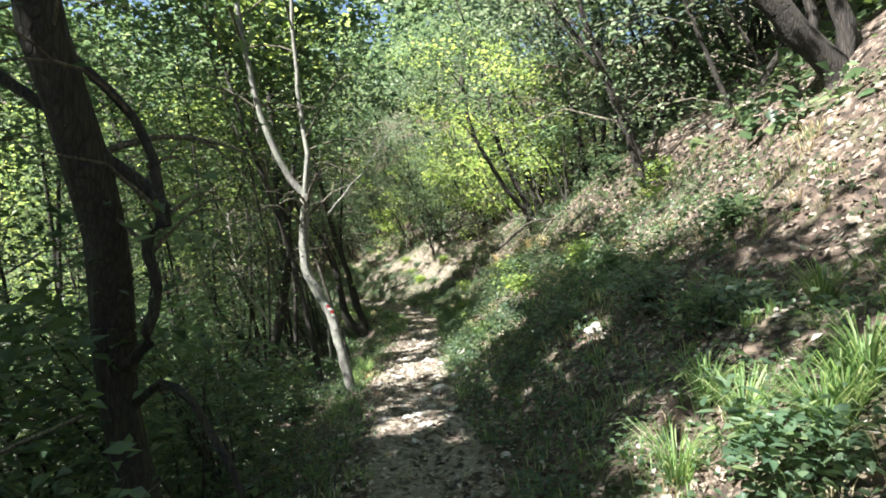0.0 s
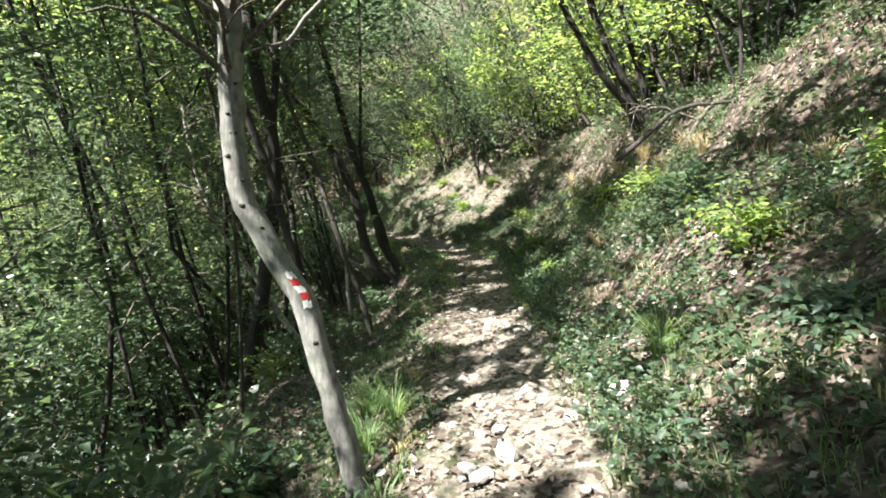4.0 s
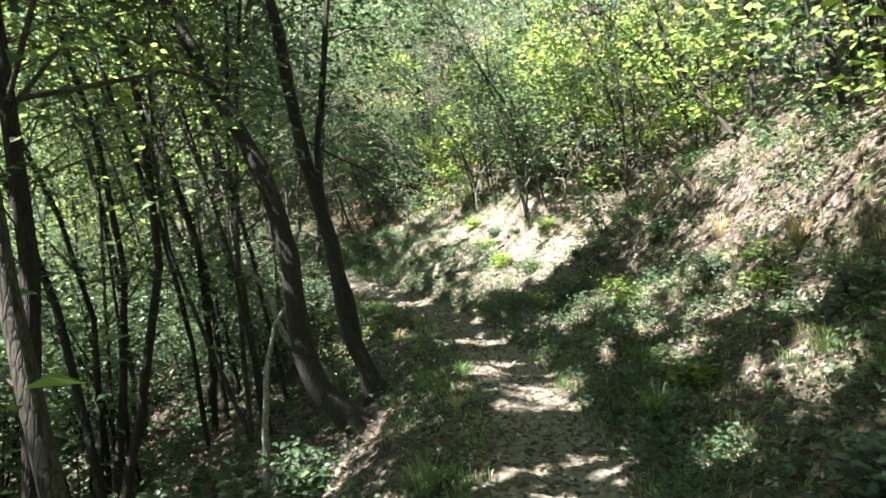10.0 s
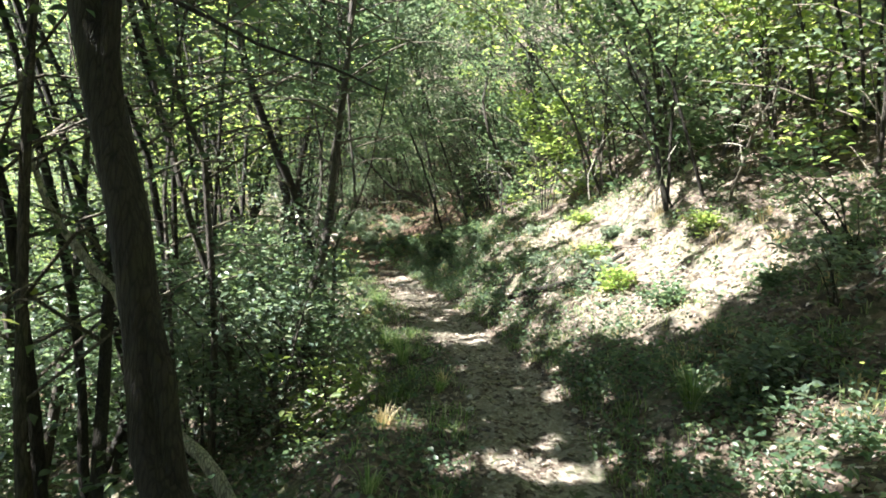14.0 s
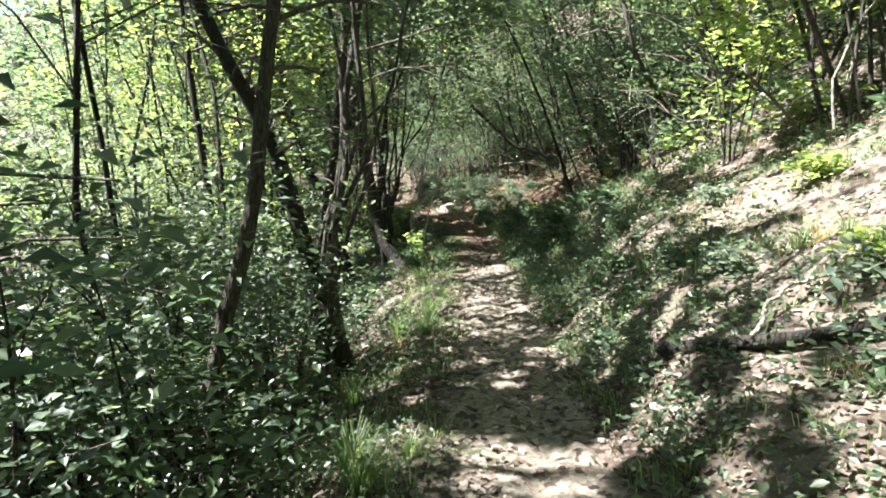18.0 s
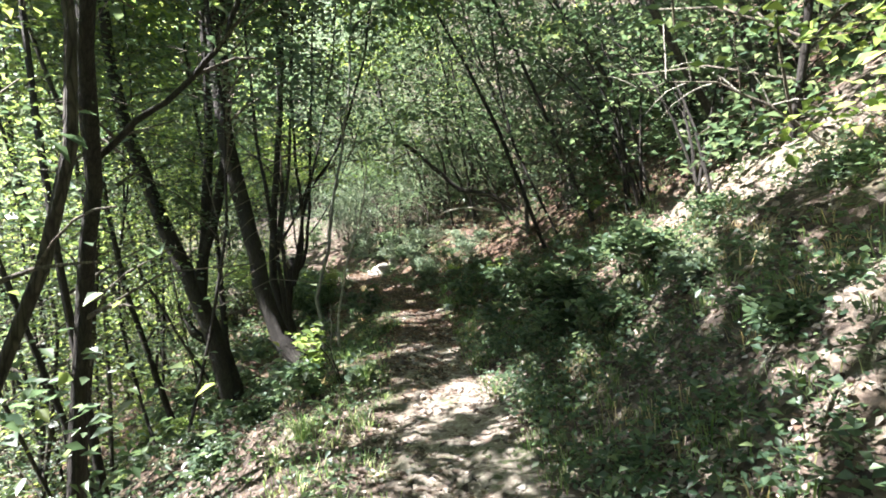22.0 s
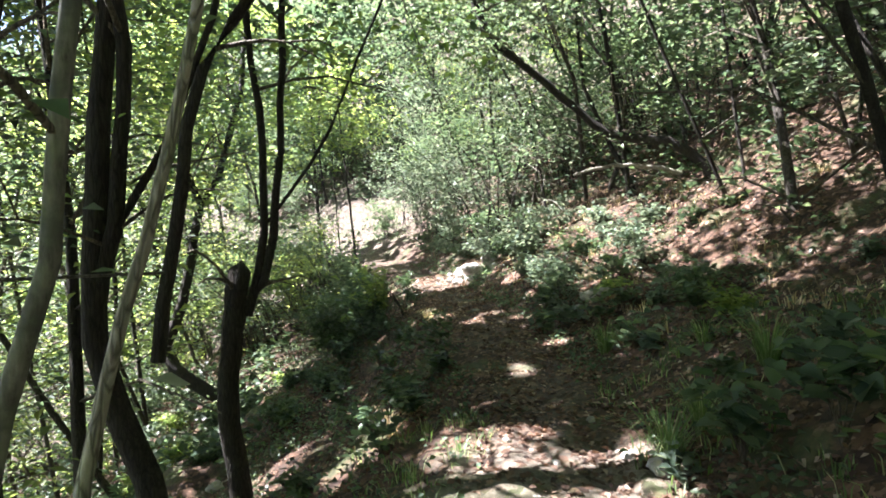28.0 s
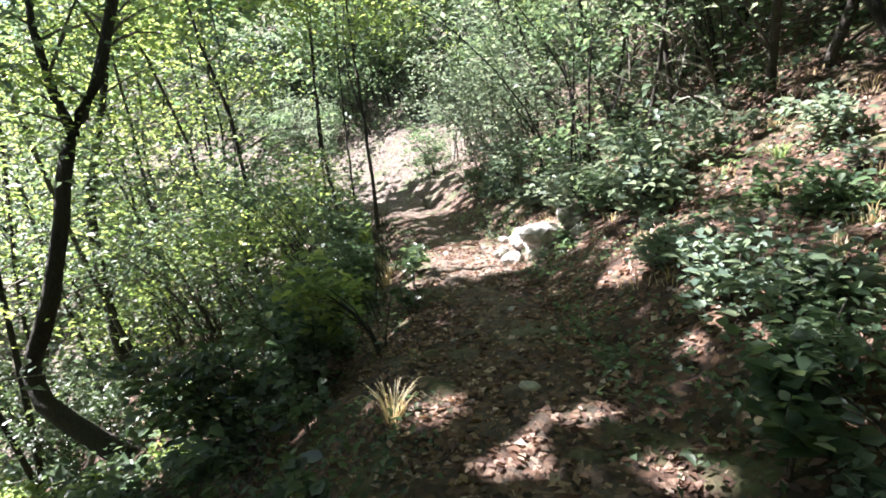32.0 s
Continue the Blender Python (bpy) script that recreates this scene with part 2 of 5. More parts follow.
BARK_GREY = bark_material("bark_grey", (.075, .072, .065), (.27, .262, .24), (.12, .125, .11))
BARK_PALE = bark_material("bark_pale", (.26, .24, .20), (.5, .47, .41))
TWIG = bark_material("twig_bark", (.06, .05, .04), (.2, .17, .13))


def ground_material():
    m, t, b = material("forest_floor")
    a = noise_tex(t, 26, 8, .75)
    c = noise_tex(t, 1.9, 4)
    warp = noise_tex(t, 9, 3)
    shift = t.nodes.new("ShaderNodeVectorMath")
    shift.operation = "MULTIPLY_ADD"
    shift.inputs[1].default_value = (.12, .12, .12)
    t.links.new(warp.outputs["Color"], shift.inputs[0])
    t.links.new(position(t), shift.inputs[2])
    # the carpet of old leaves
    cells = node(t, "ShaderNodeTexVoronoi", Scale=21)
    t.links.new(shift.outputs[0], cells.inputs["Vector"])
    pick = t.nodes.new("ShaderNodeSeparateColor")
    t.links.new(cells.outputs["Color"], pick.inputs[0])
    old = ramp(t, pick.outputs[0], [(0, (0.0223, 0.0152, 0.0113)), (.3, (0.0484, 0.0333, 0.0247)), (.6, (0.0977, 0.0687, 0.0515)), (.85, (0.167, 0.126, 0.0979)), (1, (0.298, 0.253, 0.216))])
    dim = ramp(t, a.outputs[0], [(.3, (.45, .45, .45)), (.62, (1.1, 1.1, 1.1))])
    soil = t.nodes.new("ShaderNodeMixRGB")
    soil.blend_type = "MULTIPLY"
    soil.inputs[0].default_value = 1
    t.links.new(old.outputs[0], soil.inputs[1])
    t.links.new(dim.outputs[0], soil.inputs[2])
    # russet leaves under the closer trees
    russet = node(t, "ShaderNodeAttribute")
    russet.attribute_name = "russet"
    tint = t.nodes.new("ShaderNodeMixRGB")
    tint.blend_type = "MULTIPLY"
    tint.inputs[2].default_value = (.84, .62, .5, 1)
    t.links.new(russet.outputs["Fac"], tint.inputs[0])
    t.links.new(soil.outputs[0], tint.inputs[1])
    soil = tint
    mossy = ramp(t, a.outputs[0], [(.3, (.03, .042, .018)), (.6, (.075, .095, .036)), (.75, (.14, .135, .075))])
    k = ramp(t, c.outputs[0], [(.52, (0, 0, 0)), (.66, (.85, .85, .85))])
    mx = t.nodes.new("ShaderNodeMixRGB")
    t.links.new(k.outputs[0], mx.inputs[0])
    t.links.new(soil.outputs[0], mx.inputs[1])
    t.links.new(mossy.outputs[0], mx.inputs[2])
    # the trodden tread: paler, stony earth
    tread = node(t, "ShaderNodeAttribute")
    tread.attribute_name = "tread"
    earth = ramp(t, a.outputs[0], [(.3, (0.093, 0.0757, 0.0566)), (.52, (0.214, 0.187, 0.149)), (.7, (0.391, 0.374, 0.33))])
    thin = ramp(t, pick.outputs[1], [(.22, (0, 0, 0)), (.38, (1, 1, 1))])
    less = t.nodes.new("ShaderNodeMath")
    less.operation = "MULTIPLY"
    t.links.new(tread.outputs["Fac"], less.inputs[0])
    t.links.new(thin.outputs[0], less.inputs[1])
    mx2 = t.nodes.new("ShaderNodeMixRGB")
    t.links.new(less.outputs[0], mx2.inputs[0])
    t.links.new(mx.outputs[0], mx2.inputs[1])
    t.links.new(earth.outputs[0], mx2.inputs[2])
    t.links.new(mx2.outputs[0], b.inputs["Base Color"])
    b.inputs["Roughness"].default_value = .9
    add = t.nodes.new("ShaderNodeMath")
    add.operation = "ADD"
    t.links.new(a.outputs[0], add.inputs[0])
    t.links.new(pick.outputs[2], add.inputs[1])
    bump(t, b, add.outputs[0], .8, .03)
    return m


def stone_material(name, dark, light):
    m, t, b = material(name)
    n = noise_tex(t, 14, 8, .7)
    r = ramp(t, n.outputs[0], [(.3, dark), (.65, light)])
    t.links.new(r.outputs[0], b.inputs["Base Color"])
    b.inputs["Roughness"].default_value = .9
    bump(t, b, n.outputs[0], .6, .02)
    return m


def paint_material(name, col):
    m, t, b = material(name)
    n = noise_tex(t, 60, 5, .7)
    r = ramp(t, n.outputs[0], [(.3, tuple(v * .7 for v in col)), (.5, col)])
    t.links.new(r.outputs[0], b.inputs["Base Color"])
    b.inputs["Roughness"].default_value = .6
    return m


FLOOR = ground_material()
STONE = stone_material("limestone", (.2, .185, .165), (.5, .475, .44))
STONE_GREY = stone_material("grey_stone", (.14, .135, .125), (.38, .36, .33))
RED_PAINT = paint_material("red_paint", (.5, .03, .03))
WHITE_PAINT = paint_material("white_paint", (.8, .79, .75))


# ---- building helpers ----
RNG = np.random.RandomState(7)
SUN_NP = np.array(SUN_DIR)


def mesh_object(name, verts, faces, mat, parent=None, smooth=False):
    """One mesh object from arrays; faces all of one size, or a list of arrays of differing sizes."""
    me = bpy.data.meshes.new(name)
    groups = faces if isinstance(faces, list) else [faces]
    groups = [np.asarray(g) for g in groups if len(g)]
    verts = np.asarray(verts, np.float32)
    me.vertices.add(len(verts))
    me.vertices.foreach_set("co", verts.ravel())
    loops = np.concatenate([g.ravel() for g in groups])
    sizes = np.concatenate([np.full(len(g), g.shape[1]) for g in groups])
    me.loops.add(len(loops))
    me.loops.foreach_set("vertex_index", loops.astype(np.int32))
    me.polygons.add(len(sizes))
    me.polygons.foreach_set("loop_start", np.r_[0, np.cumsum(sizes)[:-1]].astype(np.int32))
    if smooth:
        me.polygons.foreach_set("use_smooth", np.ones(len(sizes), bool))
    me.update(calc_edges=True)
    me.materials.append(mat)
    ob = new(name, me)
    if parent:
        ob.parent = parent
    return ob


def tubes(name, stems, mat, parent=None, sides=7, rough=.12):
    """Round, uneven, tapering stems; each is (points, radii)."""
    vs, quads, tris, base = [], [], [], 0
    for pts, rad in stems:
        pts, rad = np.asarray(pts, float), np.asarray(rad, float)
        n = len(pts)
        d = np.gradient(pts, axis=0)
        d /= np.linalg.norm(d, axis=1)[:, None] + 1e-9
        ref = np.where(np.abs(d[:, 2:]) > .9, [[1.0, 0, 0]], [[0, 0, 1.0]])
        a = np.cross(d, ref)
        a /= np.linalg.norm(a, axis=1)[:, None] + 1e-9
        b = np.cross(d, a)
        k = min(sides, 4) if rad.max() < .012 else sides
        th = np.arange(k) * 2 * np.pi / k
        wob = 1 + rough * RNG.uniform(-1, 1, (n, k))
        ring = (np.cos(th)[None, :, None] * a[:, None] + np.sin(th)[None, :, None] * b[:, None]) * (rad[:, None] * wob)[..., None]
        vs.append((pts[:, None] + ring).reshape(-1, 3))
        vs.append(pts[-1:] + d[-1:] * rad[-1])
        i, j = np.meshgrid(np.arange(n - 1), np.arange(k), indexing="ij")
        j2 = (j + 1) % k
        quads.append(base + np.stack([i * k + j, i * k + j2, (i + 1) * k + j2, (i + 1) * k + j], -1).reshape(-1, 4))
        e = np.arange(k)
        tris.append(base + np.stack([(n - 1) * k + e, (n - 1) * k + (e + 1) % k, np.full(k, n * k)], -1))
        base += n * k + 1
    return mesh_object(name, np.concatenate(vs), [np.concatenate(quads), np.concatenate(tris)], mat, parent, True)


def curve_points(ctrl, n=12, wobble=0.0):
    """A smooth line through the control points."""
    c = np.asarray(ctrl, float)
    d = np.r_[0, np.cumsum(np.linalg.norm(np.diff(c, axis=0), axis=1))]
    x = np.linspace(0, d[-1], n)
    m = np.gradient(c, d, axis=0)
    i = np.clip(np.searchsorted(d, x, "right") - 1, 0, len(c) - 2)
    h = (d[i + 1] - d[i])[:, None]
    t = ((x - d[i]) / h[:, 0])[:, None]
    p = ((2 * t**3 - 3 * t**2 + 1) * c[i] + (t**3 - 2 * t**2 + t) * h * m[i] + (-2 * t**3 + 3 * t**2) * c[i + 1] + (t**3 - t**2) * h * m[i + 1])
    if wobble:
        w = RNG.uniform(-1, 1, (n, 3)) * wobble
        w[0] = w[-1] = 0
        p = p + w
    return p


COARSE = LINE[::5]
COARSE_N = NRM[::5]


def offsets(xy):
    """For many places: station index and offset from the trail."""
    out_u = np.empty(len(xy))
    out_s = np.empty(len(xy))
    for a in range(0, len(xy), 20000):
        p = xy[a:a + 20000]
        d = (p[:, None, 0] - COARSE[None, :, 0]) ** 2 + (p[:, None, 1] - COARSE[None, :, 1]) ** 2
        i = d.argmin(1)
        out_s[a:a + 20000] = i * .5
        out_u[a:a + 20000] = ((p - COARSE[i]) * COARSE_N[i]).sum(1)
    return out_s, out_u


# the gaps in the leaf cover through which the sun reaches the ground: place on the ground, radius
GAPS = np.array([
    (.8, 7.4, .1, .65), (1.4, 8.1, .2, .45), (1.7, 7.0, .5, .5), (.4, 4.9, .1, .3), (3.5, 6.0, 1.8, .5), (3.9, 5.5, 2.1, .4), (1.6, 2.2, .5, .6), (2.0, 4.5, .8, .2),
    (3.5, 11.2, 1.4, .35), (3.0, 10.9, 1.1, .3), (.8, 10.0, 0, .5), (1.1, 10.3, 0, .35), (2.2, 8.6, .8, .5), (2.3, 7.8, .8, .35), (1.9, 9.1, .5, .2),
    (2.0, 16.3, -.1, .35), (1.9, 14.4, 0, .25), (1.5, 12.6, 0, .2), (2.2, 12.3, .1, .25), (3.9, 16.2, .9, .3),
    (3.7, 17.9, .8, .4), (3.9, 15.4, .9, .3), (1.6, 15.9, -.1, .2), (2.8, 21.5, .8, .8), (.6, 10.6, 0, .45), (2.8, 10.1, 1.2, .45), (2.8, 10.6, 1.1, .35), (3.2, 11.0, 1.3, .4)])
GAPS2 = np.array([
    (2.3, 24.4, 1.45, 1.15), (2.5, 22.8, 1.2, 1.1), (2.2, 21.7, .6, .6), (3.1, 21.6, 1.0, .8), (3.1, 18.7, .5, .35), (1.2, 18.9, -.1, .2), (1.7, 19.0, -.1, .25),
    (1.8, 26.0, 1.65, 1.0), (1.2, 26.8, 1.5, .8), (1.4, 28.1, 2.1, .5), (2.6, 25.5, 2.1, .75), (2.0, 22.4, .7, .4), (.4, 22.3, 0, .2), (1.3, 25.8, 1.3, .35),
    (.5, 31.0, 2.1, .45), (0, 29.3, 1.5, .35), (.9, 30.1, 2.2, .6), (-.1, 31.0, 1.7, .35),
    (-1.85, 28.5, .15, .4), (-3.6, 29.7, .1, .3), (-4.0, 32.5, .1, .25), (-4.9, 30.2, -.5, .35), (-3.1, 28.8, 0, .25),
    (-1.8, 21.8, .4, .5), (-1.4, 21.0, .4, .5), (-1.2, 22.0, .2, .4), (-1.0, 20.6, .3, .4), (-5.4, 27.2, .9, .4), (-3.0, 26.6, .1, .4), (-3.6, 26.1, .3, .4), (-1.4, 14.1, .7, .4), (-1.3, 15.3, .8, .4)])
GAPS3 = np.array([
    (-4.35, 33.15, .1, .6), (-4.6, 33.5, .1, .4), (-5.2, 33.7, 0, .3), (-2.5, 32.6, .9, .3), (-2.5, 33.2, .9, .25), (-7.6, 34.0, -1.2, .5), (-4.1, 32.2, .1, .2), (-3.6, 32.4, .2, .2), (-9.6, 41.0, .35, .8), (-9.1, 41.4, .6, .6), (-8.8, 40.9, .6, .35), (-5.8, 41.0, 1.8, .3), (-6.1, 40.6, 1.5, .2), (-11.0, 37.8, -1.3, .55), (-10.4, 37.2, -1.1, .3),
    (-18.4, 47.7, 1.3, .35), (-19.0, 48.4, 1.6, .35), (-9.6, 39.8, .2, .2), (-5.3, 36.3, .2, .15), (-7.4, 37.4, .2, .2), (-5.2, 31.0, -.6, .5),
    (-6.5, 40.3, 1.2, .35), (-6.9, 39.6, .8, .35), (-5.5, 39.2, 1.2, .3), (-6.1, 38.4, .7, .25)])
GAPS4 = np.array([
    (.3, 24.3, .18, .3), (3.27, 14.23, .7, .35), (2.65, 14.1, .2, .2), (1.25, 14.2, 0, .25), (-.25, 31.0, 1.6, .45), (-.5, 29.6, 1.2, .25), (-.86, 28.4, .5, .14),
    (-9.3, 39.7, .26, .25), (-9.1, 40.5, .36, .55), (-5.9, 41.0, 1.65, .35), (-7.1, 39.25, .7, .3),
    (-5.0, 33.75, .08, .35), (-4.5, 33.4, .12, .45), (-4.0, 33.6, .2, .4), (-7.46, 34.4, -.9, .5), (-6.1, 33.95, -.27, .4),
    (2.8, 18.4, .37, .35), (3.2, 18.6, .5, .4), (2.5, 18.8, .25, .2), (-.3, 19.7, -.5, .35), (2.6, 12.1, .36, .3), (-.67, 14.35, -1.0, .4), (-2.0, 15.5, -1.7, .4), (.26, 13.4, -.4, .25),
    (3.24, 15.93, .42, .3), (3.3, 16.9, .46, .2), (3.8, 16.4, .77, .3), (.54, 22.4, 0, .35), (.36, 24.8, .37, .3), (1.04, 22.8, .22, .3), (-.3, 22.35, 0, .3)])
# small flecks of sun between them
fleck_rng = np.random.RandomState(12)
FLECK_S = fleck_rng.uniform(15, 55, 70)
FLECK_U = np.where(fleck_rng.rand(70) < .4, fleck_rng.uniform(-.45, .45, 70), fleck_rng.uniform(-1.6, 3.0, 70))
GAPS5 = np.concatenate([on_ground(FLECK_S, FLECK_U), fleck_rng.uniform(.07, .17, (70, 1))], 1)
GAPS = np.concatenate([GAPS, GAPS2, GAPS3, GAPS4, GAPS5])
# the dry, bare parts of the bank: place, radius
DRY = [(2.3, 24.4, 1.2), (2.6, 22.6, 1.1), (3.1, 21.6, .9), (1.8, 26.0, 1.0), (1.2, 26.9, .8), (.8, 30.4, .9), (.3, 31.2, .7), (-9.15, 40.7, .8), (-4.6, 33.45, .5), (-4.1, 33.5, .4)]


def dry(x, y):
    """1 on the bare parts of the bank, falling to 0 round them."""
    d = np.min([np.hypot(x - a, y - b) / r for a, b, r in DRY], axis=0)
    return np.clip(1.5 - d + .3 * waves(x, y, .6, 97), 0, 1)



FLECK = .52


SIDE_A = np.cross(SUN_NP, (0, 0, 1.0))
SIDE_A /= np.linalg.norm(SIDE_A)
SIDE_B = np.cross(SUN_NP, SIDE_A)


def keep_leaves(p, low=True, clear=False, floor=None):
    """False for leaves that would shade a gap, or hang into the walkway."""
    ok = np.ones(len(p), bool)
    a, b = p @ SIDE_A, p @ SIDE_B
    ragged = 1.1 + .38 * waves(a, b, .5, 93, 2) + RNG.normal(0, .16, len(p))
    for x, y, z, r in GAPS:
        q = p - (x, y, z)
        along = q @ SUN_NP
        d2 = (q * q).sum(1) - along**2
        ok &= ~((d2 < (r * ragged) ** 2) & (along > .8))
    if floor is not None:
        # small openings between the sprays
        flecks = waves(a, b, .5, 91, 2) + RNG.normal(0, .12, len(p)) + .85 * waves(a, b, 3.2, 95, 1)
        st, u = offsets(p[:, :2])
        shut = .8 * np.clip((st - 46) / 3, 0, 1) * np.clip((63 - st) / 2, 0, 1) * np.clip((u + 8) / 1.5, 0, 1)
        shut = shut + .95 * np.clip((36 - st) / 4, 0, 1) * np.clip((u + 12) / 2, 0, 1) - .2 * np.clip((st - 37) / 4, 0, 1) * np.clip((-u - 7) / 2, 0, 1)
        ok &= ~((flecks > FLECK + shut) & (p[:, 2] > max(floor + 1.1, 2.0)) & (u < 2.6))
    if low:
        _, u = offsets(p[:, :2])
        ok &= ~((np.abs(u + .15) < 1.0) & (p[:, 2] < 2.9))
        if clear:
            r = RNG.rand(len(p))
            ok &= ~((u > -2.9) & (u < 2.2) & (p[:, 2] < 2.9) & (r < .93))
            ok &= ~((u > -5.5) & (u <= -2.9) & (p[:, 2] < 1.7) & (r < .6))
    return ok


def leaf_arrays(p, normal, size, stretch=.55, oval=False, rng=RNG):
    """Folded leaves of two triangles: at p, facing about normal, of the given length."""
    n = len(p)
    nn = normal / (np.linalg.norm(normal, axis=1)[:, None] + 1e-9)
    d = rng.normal(size=(n, 3))
    d -= nn * (d * nn).sum(1)[:, None]
    d /= np.linalg.norm(d, axis=1)[:, None] + 1e-9
    w = np.cross(nn, d)
    L = (size * rng.uniform(.45, 1.4, n))[:, None]
    W = L * stretch * .5
    droop = rng.uniform(-.05, .3, (n, 1)) * L
    fold = rng.uniform(.0, .25, (n, 1)) * L
    v = np.stack([p - d * L * .5, p + w * W + nn * fold, p + d * L * .5 - nn * droop, p - w * W + nn * fold], 1)
    i = np.arange(n)[:, None] * 4
    f = np.concatenate([i + [0, 1, 2], i + [0, 2, 3]], 1).reshape(-1, 3)
    if oval:
        low, high = p - d * L * .2, p + d * L * .2 - nn * droop * .3
        v = np.stack([v[:, 0], low + w * W + nn * fold, high + w * W * .8 + nn * fold, v[:, 2], high - w * W * .8 + nn * fold, low - w * W + nn * fold], 1)
        i = np.arange(n)[:, None] * 6
        f = np.concatenate([i + [0, 1, 2, 3], i + [0, 3, 4, 5]], 1).reshape(-1, 4)
    return v.reshape(-1, 3), f


def leaf_mesh(name, p, normal, size, mat, parent=None, stretch=.55, oval=False):
    v, f = leaf_arrays(p, normal, size, stretch, oval)
    return mesh_object(name, v, f, mat, parent)


def empty_at(name, p):
    ob = new(name)
    ob.location = Vector([float(v) for v in p])
    ob.empty_display_size = .2
    return ob


def spray_leaves(tips, rad, per, size, flat=.25):
    """Leaves in flat, layered sprays round the twig ends."""
    k = len(tips)
    c = np.repeat(tips, per, 0)
    R = np.repeat(rad, per)
    a, r = RNG.uniform(0, 6.283, k * per), np.sqrt(RNG.uniform(0, 1, k * per)) * R
    tilt = np.repeat(RNG.normal(0, .25, (k, 2)), per, 0)
    x, y = np.cos(a) * r, np.sin(a) * r
    z = x * tilt[:, 0] + y * tilt[:, 1] + RNG.normal(0, flat, k * per) * R * .6 - .15 * r
    p = c + np.stack([x, y, z], 1)
    nrm = np.stack([RNG.normal(0, .32, k * per) - .5 * tilt[:, 0], RNG.normal(0, .32, k * per) - .5 * tilt[:, 1], np.ones(k * per)], 1)
    return p, nrm


def local(ob, base):
    """Meshes under an Empty are drawn in its own space."""
    ob.matrix_parent_inverse = Matrix.Translation(Vector([-float(v) for v in base]))


def limb_from(start, direction, length, droop, n=6):
    t = np.linspace(0, 1, n)[:, None]
    d = direction / np.linalg.norm(direction)
    p = start + d * length * t + np.array([0, 0, 1.0]) * (.18 * length * np.sin(t * 2.2) - droop * length * t**2)
    return p + RNG.normal(0, .02 * length, (n, 3)) * t


def make_tree(name, stems, bark, leaf, label, category="tree", group="", limbs=26, per=34, leaf_size=.1, spray=.75, low=2.2, limb_len=1.9,
              lean=None, tops=True, split=True, over=None, clear=True):
    """A tree: stems are (points, radii). Limbs with sprays of leaves spring from the upper part of every stem."""
    base = np.asarray(stems[0][0][0], float)
    thing = tagged(empty_at(name, base), label, category, group)
    trunk = [s for s in stems]
    for st in trunk:
        local(tubes("trunk", [st], bark, thing, (14 if st[1][0] > .09 else 9) if split else 5, .11), base)
    twigs, tips = [], []
    total = sum(len(s[0]) for s in stems)
    for pts, rad in stems:
        seg = np.where(pts[:, 2] - base[2] > low)[0]
        if len(seg) < 2:
            continue
        share = max(2, round(limbs * len(pts) / total))
        for _ in range(share):
            i = seg[min(len(seg) - 1, int(len(seg) * RNG.uniform(0, 1) ** .8))]
            a = RNG.uniform(0, 6.283)
            d = np.array([np.cos(a), np.sin(a), RNG.uniform(.0, .7)])
            if lean is not None:
                d = d + lean
            ln = limb_len * RNG.uniform(.5, 1.2) * (1 if pts[i][2] > 2.8 or not split else .4)
            if over is not None and pts[i][2] - base[2] > 3:
                d = d + over
            f = RNG.rand() * .95
            q = limb_from(pts[i] * (1 - f) + pts[max(i - 1, 0)] * f, d, ln, RNG.uniform(.05, .35))
            twigs.append((q, np.linspace(min(rad[i] * .5, .022), .004, len(q))))
            tips += [q[-1], q[-2], q[3]]
            if RNG.rand() < .6:
                d2 = d + RNG.normal(0, .6, 3) * (1, 1, .4)
                q2 = limb_from(q[3], d2, ln * .6, .15, 5)
                if split:
                    twigs.append((q2, np.linspace(.008, .003, 5)))
                tips += [q2[-1], q2[3]]
        if tops:
            tips.append(pts[-1])
    if twigs:
        if split:
            for tw in twigs:
                local(tubes("branch", [tw], TWIG, thing, 5), base)
        else:
            far = twigs if limbs > 16 else twigs[::2]
            local(tagged(tubes("branchwork", [(q[::2] if len(q) > 5 else q[[0, 2, -1]], r[::2] if len(r) > 5 else r[[0, 2, -1]]) for q, r in far], TWIG, thing, 3), kind="stuff"), base)
    if tips and per:
        tips = np.array(tips)
        p, nrm = spray_leaves(tips, RNG.uniform(.6, 1.2, len(tips)) * spray, per, leaf_size)
        ok = keep_leaves(p, True, clear, base[2])
        if ok.sum() > 3:
            # leaves high in the crown are oversized to block more light below
            size = leaf_size * (1 + 1.5 * np.clip((p[ok][:, 2] - max(5, base[2] + 5)) / 3, 0, 1)) if clear else leaf_size
            local(tagged(leaf_mesh("crown", p[ok], nrm[ok], size, leaf, thing, oval=not clear and limbs < 10), kind="stuff"), base)
    return thing


def to_ground(c):
    """Carries a stem's foot down into the earth."""
    c = np.asarray(c, float)
    g = ground_at(c[0, 0], c[0, 1])
    if c[0, 2] > g - .05:
        d = c[0] - c[1]
        d = d / (abs(d[2]) + .15) * .6
        h = c[0, 2] - g + .12
        foot = c[0] + (d * h) * (1, 1, 0)
        foot[2] = ground_at(foot[0], foot[1]) - .12
        if c[0, 2] - foot[2] > .1:
            c = np.concatenate([foot[None], c])
        else:
            c[0] = foot
    return c


